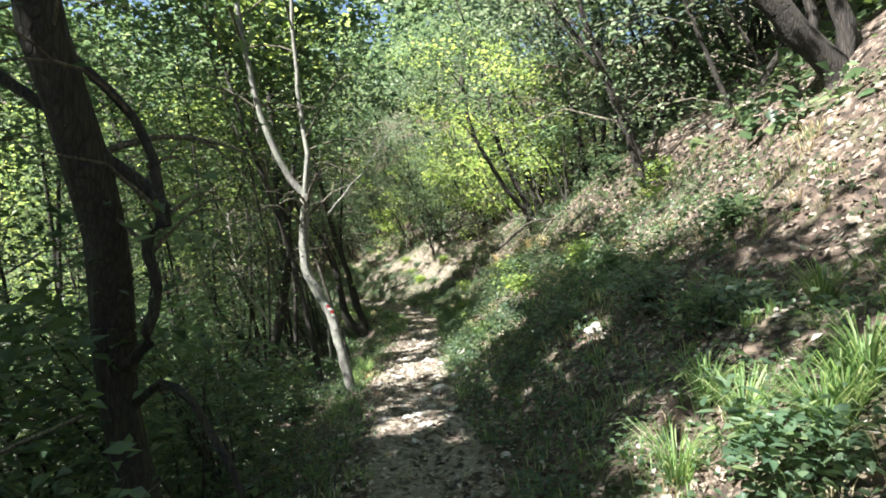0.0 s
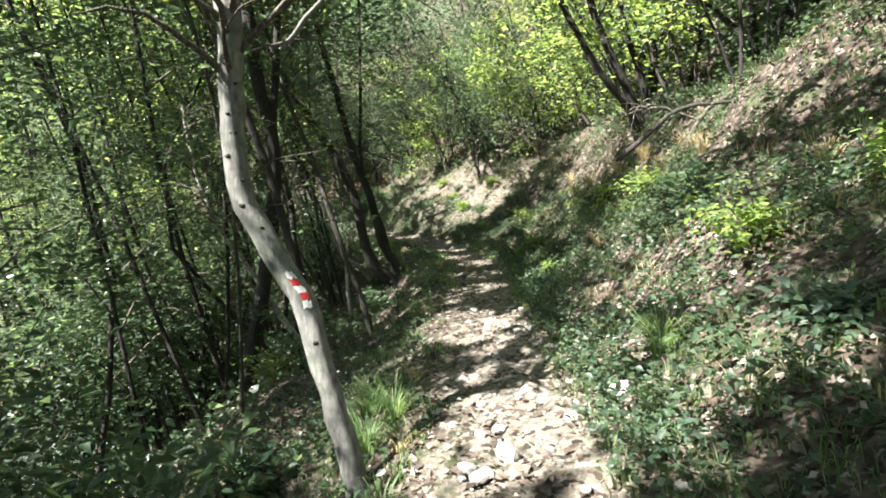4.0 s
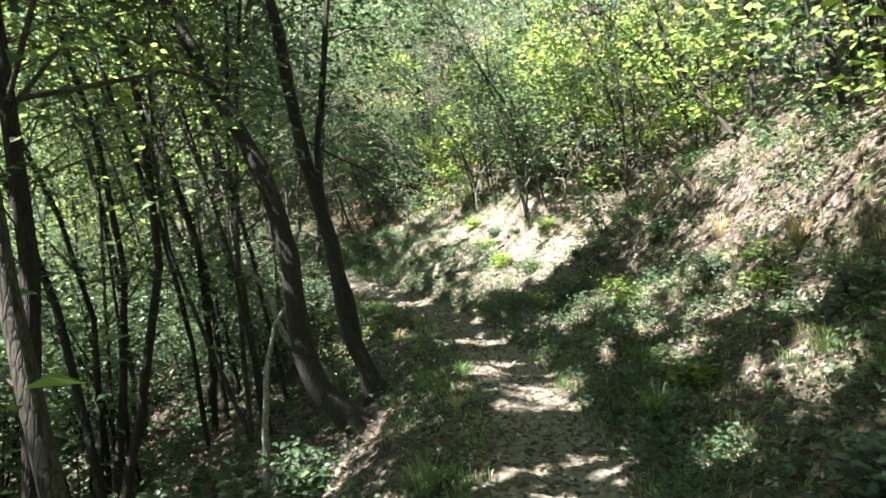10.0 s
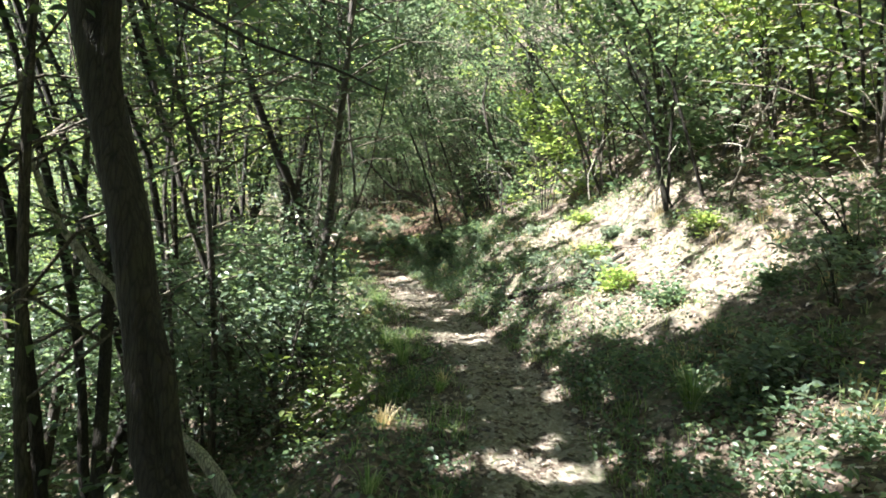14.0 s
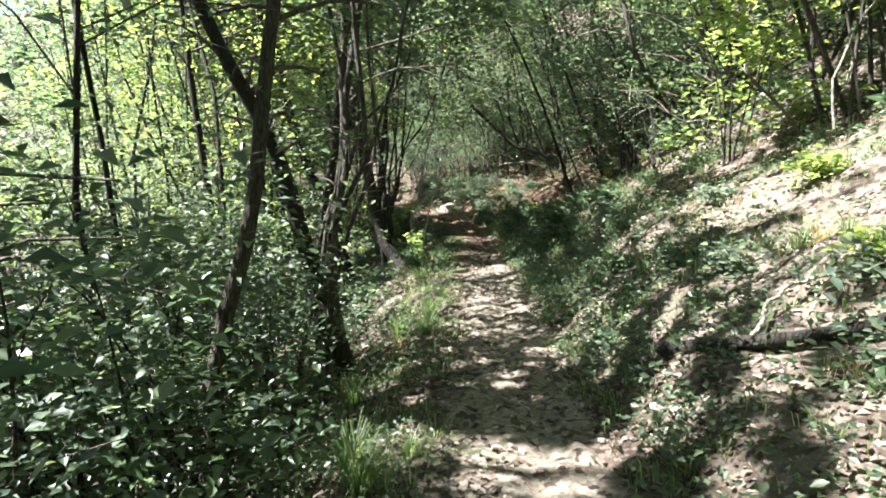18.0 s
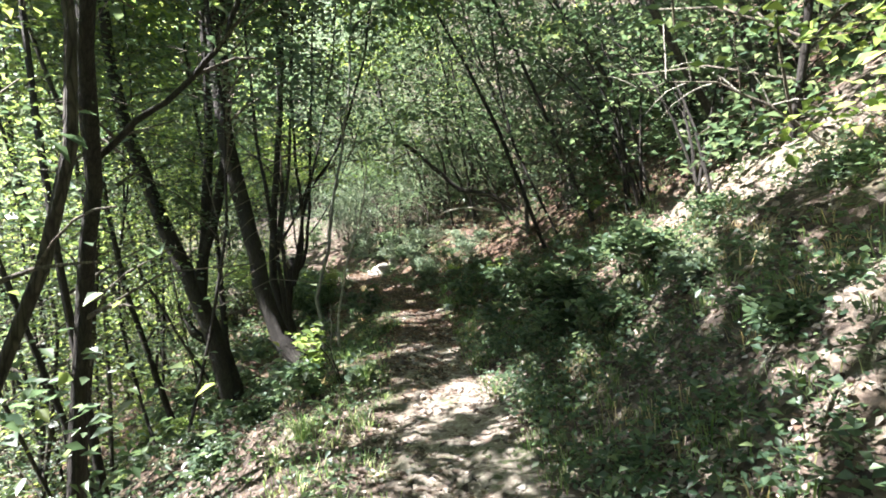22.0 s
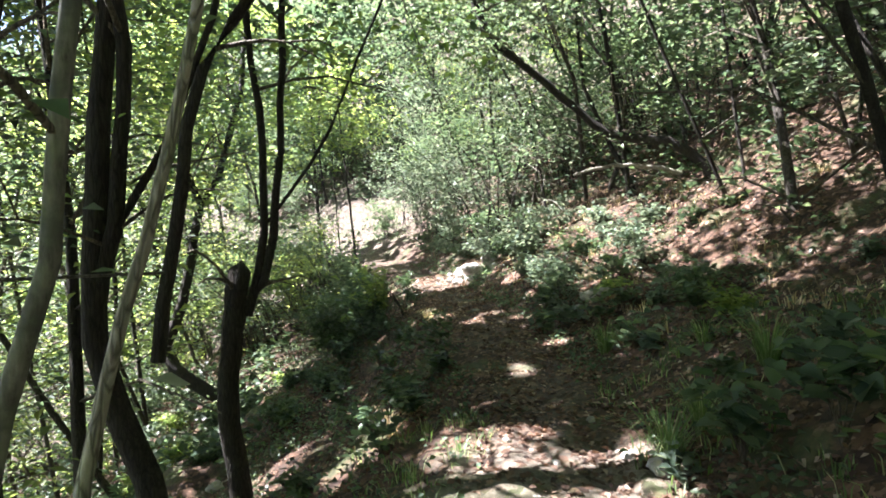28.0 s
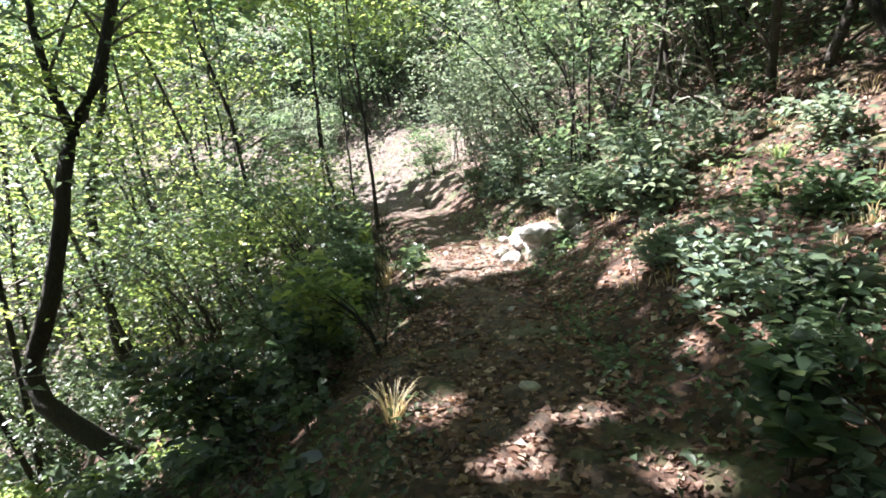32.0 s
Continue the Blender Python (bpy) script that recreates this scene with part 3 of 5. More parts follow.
def stem(ctrl, r0, r1=None, foot=True, extend=0.0, n=14):
    c = to_ground(ctrl) if foot else np.asarray(ctrl, float)
    if extend:
        d = c[-1] - c[-2]
        d = d / np.linalg.norm(d)
        up = np.array([0, 0, 1.0])
        a = c[-1] + (d * .5 + up * .5) * extend * .5
        c = np.concatenate([c, a[None], a[None] + (d * .2 + up * .8) * extend * .5])
        n += 6
    r0 = r0 * .82
    p = curve_points(c, n, .016)
    t = np.linspace(0, 1, n)
    r1 = r0 * .3 if r1 is None else r1
    rad = r0 + (r1 - r0) * t
    if foot:
        rad = rad * (1 + .3 * np.exp(-t * n * .7))
    return p, rad


# ---- the ground ----
def build_ground():
    s = np.r_[-260, -120, -60, -30, -15, np.arange(-8, 11, .5), np.arange(11, 64, .17), np.arange(64, 92, .6), 100, 120, 160, 240, 400]
    un = [0]
    while un[-1] < 400:
        x = un[-1]
        un.append(x + (.09 if x < 2.6 else .16 if x < 4 else .3 if x < 8 else x * .09))
    u = np.r_[-np.array(un[:0:-1]), un]
    S, U = np.meshgrid(s, u, indexing="ij")
    x, y = plan(S, U)
    z = height(S, U, x, y)
    # ruts, stones and hollows underfoot
    z = z + np.exp(-(U / .5) ** 2) * .018 * waves(x, y, .45, 21, 2) + .02 * waves(x, y, .33, 23, 2) * (np.abs(U) < 8)
    n, m = S.shape
    i, j = np.meshgrid(np.arange(n - 1), np.arange(m - 1), indexing="ij")
    f = np.stack([i * m + j, i * m + j + 1, (i + 1) * m + j + 1, (i + 1) * m + j], -1).reshape(-1, 4)[:, ::-1]
    ob = mesh_object("ground", np.stack([x, y, z], -1).reshape(-1, 3), f, FLOOR, None, True)
    edge = .42 - .14 * np.clip((S - 46) / 3, 0, 1) + .12 * waves(x, y, 1.6, 31)
    tread = np.clip((edge - np.abs(U - .02)) / .22 + .5, 0, 1)
    at = ob.data.attributes.new("tread", "FLOAT", "POINT")
    bare = tread * (1 - .75 * np.clip((S - 45) / 3, 0, 1))
    bare = np.maximum(bare, .6 * dry(x, y))
    at.data.foreach_set("value", bare.ravel().astype(np.float32))
    under = np.clip((S - 42) / 5, 0, 1) * np.clip((66 - S) / 4, 0, 1)
    at = ob.data.attributes.new("russet", "FLOAT", "POINT")
    at.data.foreach_set("value", under.ravel().astype(np.float32))
    return tagged(ob, "sloping forest floor of earth, moss and dead leaves with a trodden trail", "ground", "", "structure")


build_ground()


# ---- the trees beside the trail ----
MARKED = stem([(-0.2, 7.3, 0.09), (-0.34, 7.37, 0.58), (-0.44, 7.43, 0.98), (-0.62, 7.48, 1.28), (-0.73, 7.52, 1.56), (-0.73, 7.56, 1.95), (-0.7, 7.46, 2.48)], 0.078, 0.064, n=22)
marked_tree = make_tree("tree", [
    MARKED,
    stem([(-0.7, 7.46, 2.48), (-0.91, 7.48, 2.76), (-1.1, 7.5, 3.18), (-1.24, 7.52, 3.6), (-1.38, 7.54, 4.16)], 0.062, foot=False, extend=4),
    stem([(-0.7, 7.46, 2.48), (-0.65, 7.46, 2.95), (-0.7, 7.47, 3.37), (-0.74, 7.48, 3.88)], 0.045, foot=False, extend=4),
    stem([(-0.44, 7.43, 2.2), (-0.02, 7.4, 2.67), (0.42, 7.36, 3.26)], .016, .006, foot=False)],
    BARK_GREY, GREEN, "grey smooth-barked tree with a red and white painted trail mark", group="trees beside the trail")
make_tree("tree", [
    stem([(-1.1, 3.05, .1), (-1.2, 3.1, .4), (-1.27, 3.12, .8), (-1.26, 3.04, 1.17), (-1.2, 2.86, 1.65), (-1.24, 2.74, 2.0), (-1.28, 2.63, 2.35), (-1.34, 2.5, 2.8)], .12, .085, extend=4, n=20),
    stem([(-1.22, 3.04, 1.02), (-1.02, 2.84, 1.2), (-.96, 2.8, 1.46), (-.97, 2.78, 1.67), (-.9, 2.77, 1.8)], .034, .026, foot=False),
    stem([(-.9, 2.77, 1.8), (-1.0, 2.76, 1.9), (-1.17, 2.76, 2.07), (-1.39, 2.76, 2.26), (-1.6, 2.76, 2.44), (-2.1, 2.7, 2.8)], .036, .02, foot=False, extend=2),
    stem([(-.9, 2.77, 1.72), (-.93, 2.78, 1.92), (-1.0, 2.78, 2.18), (-1.14, 2.78, 2.39), (-1.35, 2.78, 2.57), (-1.6, 2.78, 2.9)], .03, .02, foot=False, extend=2),
    stem([(-1.2, 3.1, .8), (-.98, 3.0, .95), (-.84, 2.9, .85), (-.68, 2.8, .62), (-.55, 2.75, .35), (-.45, 2.7, -.1)], .028, .016, foot=False),
    ], BARK_DARK, GREEN, "stout dark tree with a forked trunk at the trail edge", group="trees beside the trail")
make_tree("tree", [
    stem([(-2.21, 12.9, -1.22), (-2.11, 12.9, -0.77), (-1.95, 12.9, -0.02), (-1.84, 12.9, 0.38), (-1.72, 12.9, 1.07), (-1.63, 12.9, 1.72), (-1.63, 12.9, 2.54), (-1.72, 12.9, 2.91), (-1.78, 12.9, 3.37)], .14, .07, extend=4),
    stem([(-1.63, 12.9, 2.4), (-1.56, 12.9, 2.89), (-1.48, 12.9, 3.43)], .075, foot=False, extend=4),
    ], BARK_DARK, GREEN, "dark slender tree forking above head height", group="trees beside the trail")
make_tree("tree", [
    stem([(.15, 16.42, -.5), (-.25, 16.45, -.2), (-.45, 16.46, .1), (-.58, 16.47, .55), (-.64, 16.48, 1.0), (-.72, 16.5, 1.5), (-.91, 16.52, 2.0), (-1.18, 16.55, 2.5), (-1.6, 16.6, 3.2), (-2.1, 16.65, 4.1)], .14, extend=4, n=22),
    ], BARK_DARK, GREEN, "dark tree with a swept, curving foot at the trail edge", group="trees beside the trail")
make_tree("tree", [
    stem([(0.19, 17.43, -0.37), (-0.16, 17.46, 0.24), (-0.38, 17.5, 1.33), (-0.74, 17.54, 2.42), (-0.96, 17.57, 3.31), (-1.18, 17.61, 4.33), (-1.39, 17.64, 5.15)], 0.123, extend=4),
    stem([(0.09, 17.43, -0.71), (-0.13, 17.47, 0.51), (-0.56, 17.53, 2.08), (-0.55, 17.56, 3.31), (-0.49, 17.58, 4.34)], 0.068, extend=4),
    stem([(-0.74, 17.55, 2.63), (-0.05, 17.51, 2.29), (0.77, 17.47, 2)], 0.018, foot=False),
    ], BARK_DARK, GREEN, "slim dark tree with a twin stem and a drooping branch", group="trees beside the trail")
make_tree("tree", [
    stem([(-0.39, 12.69, -0.27), (-0.62, 12.79, 0.39), (-0.87, 12.91, 1.3), (-1.09, 13.02, 2.09), (-1.28, 13.1, 2.59), (-1.45, 13.17, 3.06)], 0.057, extend=4.5),
    ], BARK, GREEN, "thin straight tree leaning from the slope", group="trees beside the trail")
make_tree("tree", [
    stem([(-0.87, 16.7, -1.79), (-1, 16.83, -0.65), (-0.95, 16.94, 0.43), (-0.76, 16.96, 0.88)], 0.066),
    ], BARK_PALE, GREEN, "short pale dead sapling", group="trees beside the trail", per=0, limbs=2)
make_tree("tree", [
    stem([(-1.06, 12.81, -1.14), (-1.57, 12.93, -0.54), (-1.96, 13.05, 0.16), (-2.28, 13.14, 0.62), (-2.59, 13.22, 1.04)], 0.067, extend=2),
    ], BARK_PALE, GREEN, "pale bare stem leaning over the slope", group="trees beside the trail", per=20)
make_tree("tree", [
    stem([(4.62, 14.4, 2.45), (4.51, 14.4, 2.74), (3.93, 14.4, 3.51), (3.52, 14.4, 4.22), (3.16, 14.4, 4.83)], .085, .045, extend=1.8),
    stem([(4.75, 14.42, 2.45), (4.63, 14.42, 2.75), (4.21, 14.44, 3.71), (3.93, 14.46, 4.36), (3.7, 14.48, 5.08)], .1, .05, extend=1.8),
    stem([(4.82, 14.38, 2.4), (4.81, 14.38, 2.71), (4.67, 14.36, 3.42), (4.43, 14.34, 4.09), (4.22, 14.32, 5.0)], .075, .04, extend=1.8),
    stem([(4.88, 14.42, 2.4), (4.86, 14.42, 2.71), (4.97, 14.44, 3.36), (5.08, 14.46, 4.08), (5.12, 14.5, 4.97)], .085, .04, extend=1.8),
    stem([(4.84, 14.34, 2.5), (4.86, 14.34, 3.53), (5.02, 14.32, 4.16), (5.43, 14.3, 4.26), (5.76, 14.3, 4.16)], .04, .02, foot=False),
    stem([(4.86, 14.4, 2.5), (4.9, 14.4, 3.79), (4.89, 14.42, 4.58), (4.56, 14.42, 5.05)], .05, .025, foot=False, extend=1.5),
    ], BARK_DARK, YELLOWGREEN, "many-stemmed hazel on top of the scarp", group="trees beside the trail", low=1.0, limbs=22)
make_tree("tree", [
    stem([(-0.81, 18.91, -0.42), (-1.22, 18.89, -0.09), (-1.37, 18.89, 0.13), (-1.57, 18.88, 0.69), (-1.92, 18.86, 1.04), (-2.32, 18.85, 1.5)], 0.065, extend=1),
    ], BARK_PALE, GREEN, "pale bent dead stem below the trail", group="trees beside the trail", per=0, limbs=3)
make_tree("tree", [
    stem([(-2.03, 20.98, 0.16), (-2.42, 20.9, 1.13), (-2.7, 20.85, 1.99), (-2.98, 20.79, 2.9), (-3.32, 20.73, 3.88), (-3.43, 20.71, 4.42)], 0.054, extend=4.5),
    ], BARK, GREEN, "thin tree leaning away over the slope", group="trees beside the trail")
make_tree("tree", [
    stem([(-1.95, 24.15, -0.3), (-2.18, 24.12, 0.2), (-2.42, 24.1, 0.85), (-2.6, 24.0, 1.48), (-2.76, 23.75, 2.1), (-2.9, 23.5, 2.6), (-3.15, 23.3, 3.2)], 0.115, extend=4),
    ], BARK_DARK, GREEN, "dark tree leaning out over the slope", group="trees beside the trail")
make_tree("tree", [
    stem([(-1.55, 22.21, 0.29), (-1.52, 22.28, 0.73), (-1.46, 22.37, 1.18), (-1.47, 22.46, 1.91), (-1.45, 22.56, 2.65), (-1.45, 22.62, 3.2)], 0.074, extend=4.5),
    ], BARK, GREEN, "upright grey-brown tree beside the trail", group="trees beside the trail")
make_tree("tree", [
    stem([(-2.25, 24.64, -0.53), (-2.45, 24.6, 0.25), (-2.46, 24.63, 0.81), (-2.47, 24.65, 1.12), (-2.4, 24.71, 1.72), (-2.44, 24.73, 2.43), (-2.39, 24.79, 3.02), (-2.37, 24.83, 3.5)], 0.063, extend=4),
    stem([(-2.73, 24.44, -0.43), (-2.57, 24.56, 0.49), (-2.51, 24.63, 1.2), (-2.32, 24.74, 1.72), (-2.3, 24.78, 2.24), (-2.37, 24.8, 3.03)], 0.035, extend=4),
    ], BARK, GREEN, "twisted twin-stemmed tree at the trail edge", group="trees beside the trail")
make_tree("tree", [
    stem([(-1.86, 23.8, 0.57), (-1.88, 23.84, 1.12), (-1.78, 23.91, 1.38), (-1.66, 23.98, 1.65), (-1.64, 24.01, 1.87), (-1.7, 24, 2.14), (-1.75, 24, 2.37)], 0.040, extend=4.5),
    stem([(-1.66, 23.98, 1.65), (-1.59, 24.03, 1.96), (-1.55, 24.07, 2.14)], 0.022, foot=False, extend=4.5),
    ], BARK, GREEN, "crooked forked tree close to the trail", group="trees beside the trail")
make_tree("tree", [
    stem([(-2.88, 25, -0.36), (-2.87, 25.05, 0.55), (-2.76, 25.16, 1.87), (-2.86, 25.18, 3), (-2.68, 25.29, 3.75)], 0.046, extend=4),
    stem([(-2.93, 24.98, -0.36), (-3.02, 24.99, 0.55), (-2.84, 25.1, 1.24), (-2.82, 25.18, 2.6), (-3.04, 25.13, 3.74)], 0.040, extend=4),
    stem([(-2.81, 25.04, -0.24), (-2.67, 25.15, 0.79), (-2.42, 25.31, 1.87), (-2.54, 25.31, 2.9), (-2.63, 25.31, 3.75)], 0.035, extend=4),
    ], BARK, GREEN, "clump of thin upright stems", group="trees beside the trail", limbs=12)
make_tree("tree", [
    stem([(-4.35, 26.75, -1.15), (-4.42, 26.8, -.3), (-4.38, 26.8, .45), (-4.28, 26.76, 1.0), (-4.15, 26.7, 1.5), (-4.0, 26.63, 2.05), (-3.88, 26.5, 2.45), (-3.76, 26.4, 2.9)], .075, .05, extend=4.5),
    stem([(-4.0, 26.63, 2.05), (-3.72, 26.75, 2.35), (-3.3, 26.95, 2.75)], .028, .015, foot=False, extend=1.5),
    ], BARK_DARK, GREEN, "dark upright tree with a curving stem below the trail", group="trees beside the trail")
make_tree("tree", [
    stem([(-7.68, 32, -0.58), (-8.13, 31.81, 0.66), (-8.73, 31.57, 2.18), (-9.17, 31.39, 3.51), (-9.45, 31.27, 4.82), (-9.56, 31.22, 5.94)], 0.222, extend=2),
    stem([(-8.01, 31.86, 0.37), (-7.91, 31.89, 2.13), (-7.83, 31.91, 3.51), (-7.92, 31.86, 5.84), (-7.95, 31.84, 6.77)], 0.122, foot=False, extend=2),
    stem([(-8.13, 31.81, 0.66), (-7.69, 31.97, 2.3), (-7.51, 32.03, 3.96), (-7.58, 31.99, 5.82)], 0.122, foot=False, extend=2),
    ], BARK_DARK, DEEP, "dark ivy-clad tree with several stems", group="trees beside the trail", limbs=30, per=70, low=2.2)
make_tree("tree", [
    stem([(-4.63, 30.98, -.25), (-4.69, 31.09, .38), (-4.65, 31.2, .98), (-4.53, 31.28, 1.59), (-4.43, 31.31, 1.96)], 0.026, extend=1),
    stem([(-4.74, 30.95, -.28), (-4.8, 31.02, .6)], 0.015),
    ], BARK_PALE, GREEN, "pale thin sapling with a dead twin", group="trees beside the trail", limbs=4, per=30)
make_tree("tree", [
    stem([(-5.3, 31.28, -0.65), (-5.6, 31.3, -0.3), (-5.95, 31.35, 0.05), (-6.2, 31.29, 0.74), (-6.38, 31.25, 1.54), (-6.59, 31.2, 2.34), (-6.67, 31.17, 2.66), (-6.76, 31.15, 3.07)], 0.175, .1, extend=4.5),
    stem([(-5.87, 31.43, 0.25), (-5.94, 31.43, 0.76), (-6.06, 31.41, 1.56), (-6.23, 31.38, 2.49), (-6.31, 31.37, 2.88)], 0.045, foot=False, extend=4.5),
    stem([(-5.81, 31.46, 0.19), (-5.83, 31.46, 0.48), (-5.93, 31.46, 1.15), (-5.95, 31.47, 1.64), (-5.92, 31.52, 2.22), (-5.9, 31.56, 2.71)], 0.04, foot=False, extend=4.5),
    ], BARK_DARK, GREEN, "thick dark tree with side stems from its foot", group="trees beside the trail")
make_tree("tree", [
    stem([(-5.02, 31.15, 0.18), (-5.1, 31.15, 0.83), (-4.99, 31.23, 1.2), (-4.94, 31.28, 1.67), (-4.93, 31.31, 2.11), (-4.86, 31.37, 2.51), (-4.82, 31.41, 2.82)], 0.039, extend=4),
    ], BARK_GREY, GREEN, "curving grey stem beside the trail", group="trees beside the trail")
make_tree("tree", [
    stem([(-7.5, 33.91, -0.99), (-7.6, 33.89, 0.09), (-7.54, 33.95, 0.91), (-7.52, 33.97, 1.12)], 0.115, 0.098),
    stem([(-7.51, 33.95, 0.71), (-7.4, 34.02, 0.86), (-7.23, 34.15, 1.89), (-7.2, 34.23, 3.58), (-7.19, 34.26, 4.19)], 0.050, foot=False, extend=4),
    stem([(-7.45, 33.99, 0.71), (-7.32, 34.09, 1.53), (-7.35, 34.1, 2.3), (-7.47, 34.06, 3.22), (-7.52, 34.06, 3.99)], 0.050, foot=False, extend=4),
    stem([(-7.32, 34.09, 1.53), (-6.92, 34.34, 2.19), (-6.58, 34.57, 3.11), (-6.36, 34.72, 3.78)], 0.020, foot=False, extend=4),
    ], BARK_DARK, YELLOWGREEN, "broken stump with living stems growing from it", group="trees beside the trail")
make_tree("tree", [
    stem([(-6.49, 32.46, -0.08), (-6.71, 32.35, 0.55), (-6.79, 32.31, 0.94), (-6.77, 32.34, 1.44), (-6.79, 32.35, 2), (-6.74, 32.41, 2.82)], 0.1, extend=4.5),
    stem([(-6.79, 32.31, 0.85), (-6.7, 32.38, 1.5), (-6.66, 32.43, 2.33), (-6.68, 32.44, 2.82)], 0.060, foot=False, extend=4.5),
    stem([(-6.46, 32.49, 0.71), (-6.38, 32.57, 1.5), (-6.3, 32.63, 2.16), (-6.24, 32.69, 2.52), (-6.02, 32.82, 2.82)], 0.050, foot=False, extend=4.5),
    stem([(-6.7, 32.38, 1.37), (-6.45, 32.55, 2), (-6.31, 32.64, 2.36)], 0.030, foot=False, extend=4.5),
    ], BARK_DARK, GREEN, "thick dark stool with several slim stems", group="trees beside the trail")
make_tree("tree", [
    stem([(-12.52, 37.93, -1.92), (-13.25, 37.44, -1.41), (-13.62, 37.22, -0.96), (-13.49, 37.5, -0.01), (-13.45, 37.79, 1.41), (-13.41, 37.95, 2.08), (-13.23, 38.19, 2.61), (-13.13, 38.45, 3.63), (-13.06, 38.63, 4.3)], 0.154, extend=1.5),
    stem([(-13.4, 37.94, 2.01), (-13.66, 37.85, 2.63), (-13.86, 37.81, 3.32)], 0.085, foot=False, extend=1.5),
    ], BARK_DARK, YELLOWGREEN, "dark tree with a sharply bent foot", group="trees beside the trail", low=2.2)
make_tree("tree", [
    stem([(-15.26, 40.24, -2.55), (-16, 39.65, -2.52), (-16.53, 39.34, -1.88), (-16.8, 39.32, -0.83), (-17.19, 39.31, 0.85), (-17.15, 39.69, 2.72), (-17.15, 39.95, 4.17)], 0.147, extend=2),
    ], BARK_DARK, GREEN, "slim dark tree with a swept foot", group="trees beside the trail", low=2.0)
make_tree("tree", [
    stem([(-4.3, 40.6, 2.6), (-4.75, 40.52, 2.95), (-5.2, 40.48, 3.04), (-5.8, 40.37, 3.18), (-6.24, 40.16, 3.6), (-6.6, 39.95, 3.96), (-7.03, 39.63, 4.37), (-7.43, 39.28, 4.75)], .1, .05, extend=2),
    ], BARK_DARK, GREEN, "tree bowed down over the bank", group="trees beside the trail", low=.6, limbs=10)
make_tree("tree", [
    stem([(-13.72, 43.34, 0.32), (-13.94, 43.37, 1.9), (-14.16, 43.38, 3.41), (-14.37, 43.4, 4.92)], 0.05, extend=2),
    stem([(-14.41, 42.91, 0.53), (-14.68, 42.87, 1.79), (-14.97, 42.92, 4.04), (-15.12, 42.96, 5.43)], 0.045, extend=2),
    stem([(-14.1, 43.11, 0.46), (-14.32, 43.15, 2.16), (-14.48, 43.2, 3.66)], 0.035, extend=2),
    stem([(-14.58, 42.81, 0.59), (-14.8, 42.84, 2.16), (-14.89, 42.9, 3.42)], 0.035, extend=2),
    ], BARK_DARK, YELLOWGREEN, "row of thin upright trees at the bend", group="trees beside the trail", leaf_size=.12, spray=.8)
tagged(tubes("fallen_log", [
    (curve_points([(2.66, 10.59, 1.74), (3.04, 10.55, 2.04), (3.31, 10.53, 2.26), (3.69, 10.47, 2.31), (4.12, 10.42, 2.35)], 12, .02), np.linspace(0.034, 0.018, 12)),
    ], BARK, None, 6), "moss-grey fallen log lying along the scarp", "dead wood")
tagged(tubes("dead_branch", [
    (curve_points([(-4.58, 40.57, 2.43), (-5.18, 40.19, 2.55), (-5.73, 39.84, 2.52), (-6.11, 39.59, 2.4)], 12, .02), np.linspace(0.045, 0.022, 12)),
    ], BARK_PALE, None, 6), "dead bare branch lying on the bank", "dead wood")
tagged(tubes("dead_branch", [
    (curve_points([(2.23, 26.14, 2.22), (2.18, 26.13, 2.69), (2.37, 26.23, 3.29), (2.79, 26.44, 3.88), (3.04, 26.56, 4.41)], 12, .02), np.linspace(0.013, 0.005, 12)),
    (curve_points([(2.31, 26.19, 2.89), (2.24, 26.16, 2.49)], 12, .02), np.linspace(0.013, 0.005, 12)),
    ], BARK_PALE, None, 6), "dead bare branch hanging over the bank", "dead wood")
for pts, r in (([(1.02, 23.45, .52), (1.35, 23.2, .66), (1.68, 23.03, .8), (2.05, 22.93, .98), (2.5, 22.9, 1.3)], .045), ([(1.2, 23.6, .62), (1.6, 23.3, .78), (2.1, 23.3, 1.02)], .022), ([(1.5, 23.12, .75), (1.62, 23.3, .98), (1.9, 23.45, 1.1)], .014)):
    q = curve_points(pts, 12, .015)
    tagged(tubes("fallen_log", [(q, np.linspace(r, r * .6, 12))], BARK_DARK if r > .03 else BARK_PALE, None, 9), "weathered fallen log lying across the foot of the bank" if r > .03 else "pale dead branch beside the fallen log", "dead wood")
tagged(tubes("dead_branch", [
    (curve_points([(2.92, 23.25, 2), (2.97, 23.27, 2.49), (3.15, 23.34, 2.88)], 12, .02), np.linspace(0.01, 0.005, 12)),
    ], BARK_PALE, None, 6), "dead bare branch hanging over the bank", "dead wood")
make_tree("tree", [
    stem([(4.58, 4.5, 2.75), (4.42, 4.49, 3.2), (4.14, 4.52, 3.47), (3.92, 4.55, 3.79), (3.69, 4.57, 4.06), (3.39, 4.6, 4.5)], .15, .08, extend=2.5),
    stem([(4.42, 4.5, 2.9), (4.5, 4.48, 3.19), (4.56, 4.46, 3.5), (4.49, 4.46, 3.82), (4.32, 4.47, 4.25), (4.28, 4.46, 4.62)], .11, .06, foot=False, extend=2.5),
    stem([(4.19, 4.52, 3.36), (4.25, 4.5, 3.67), (4.16, 4.5, 4.04)], .06, .03, foot=False, extend=2),
    ], BARK_DARK, GREEN, "gnarled dark tree leaning from the top of the bank", group="trees beside the trail", limbs=14)



# ---- the woods on both slopes ----
TAKEN = [(float(s), float(u)) for s, u in (station(o.location.x, o.location.y) for o in scene.objects if o.name.split('.')[0] == 'tree')]


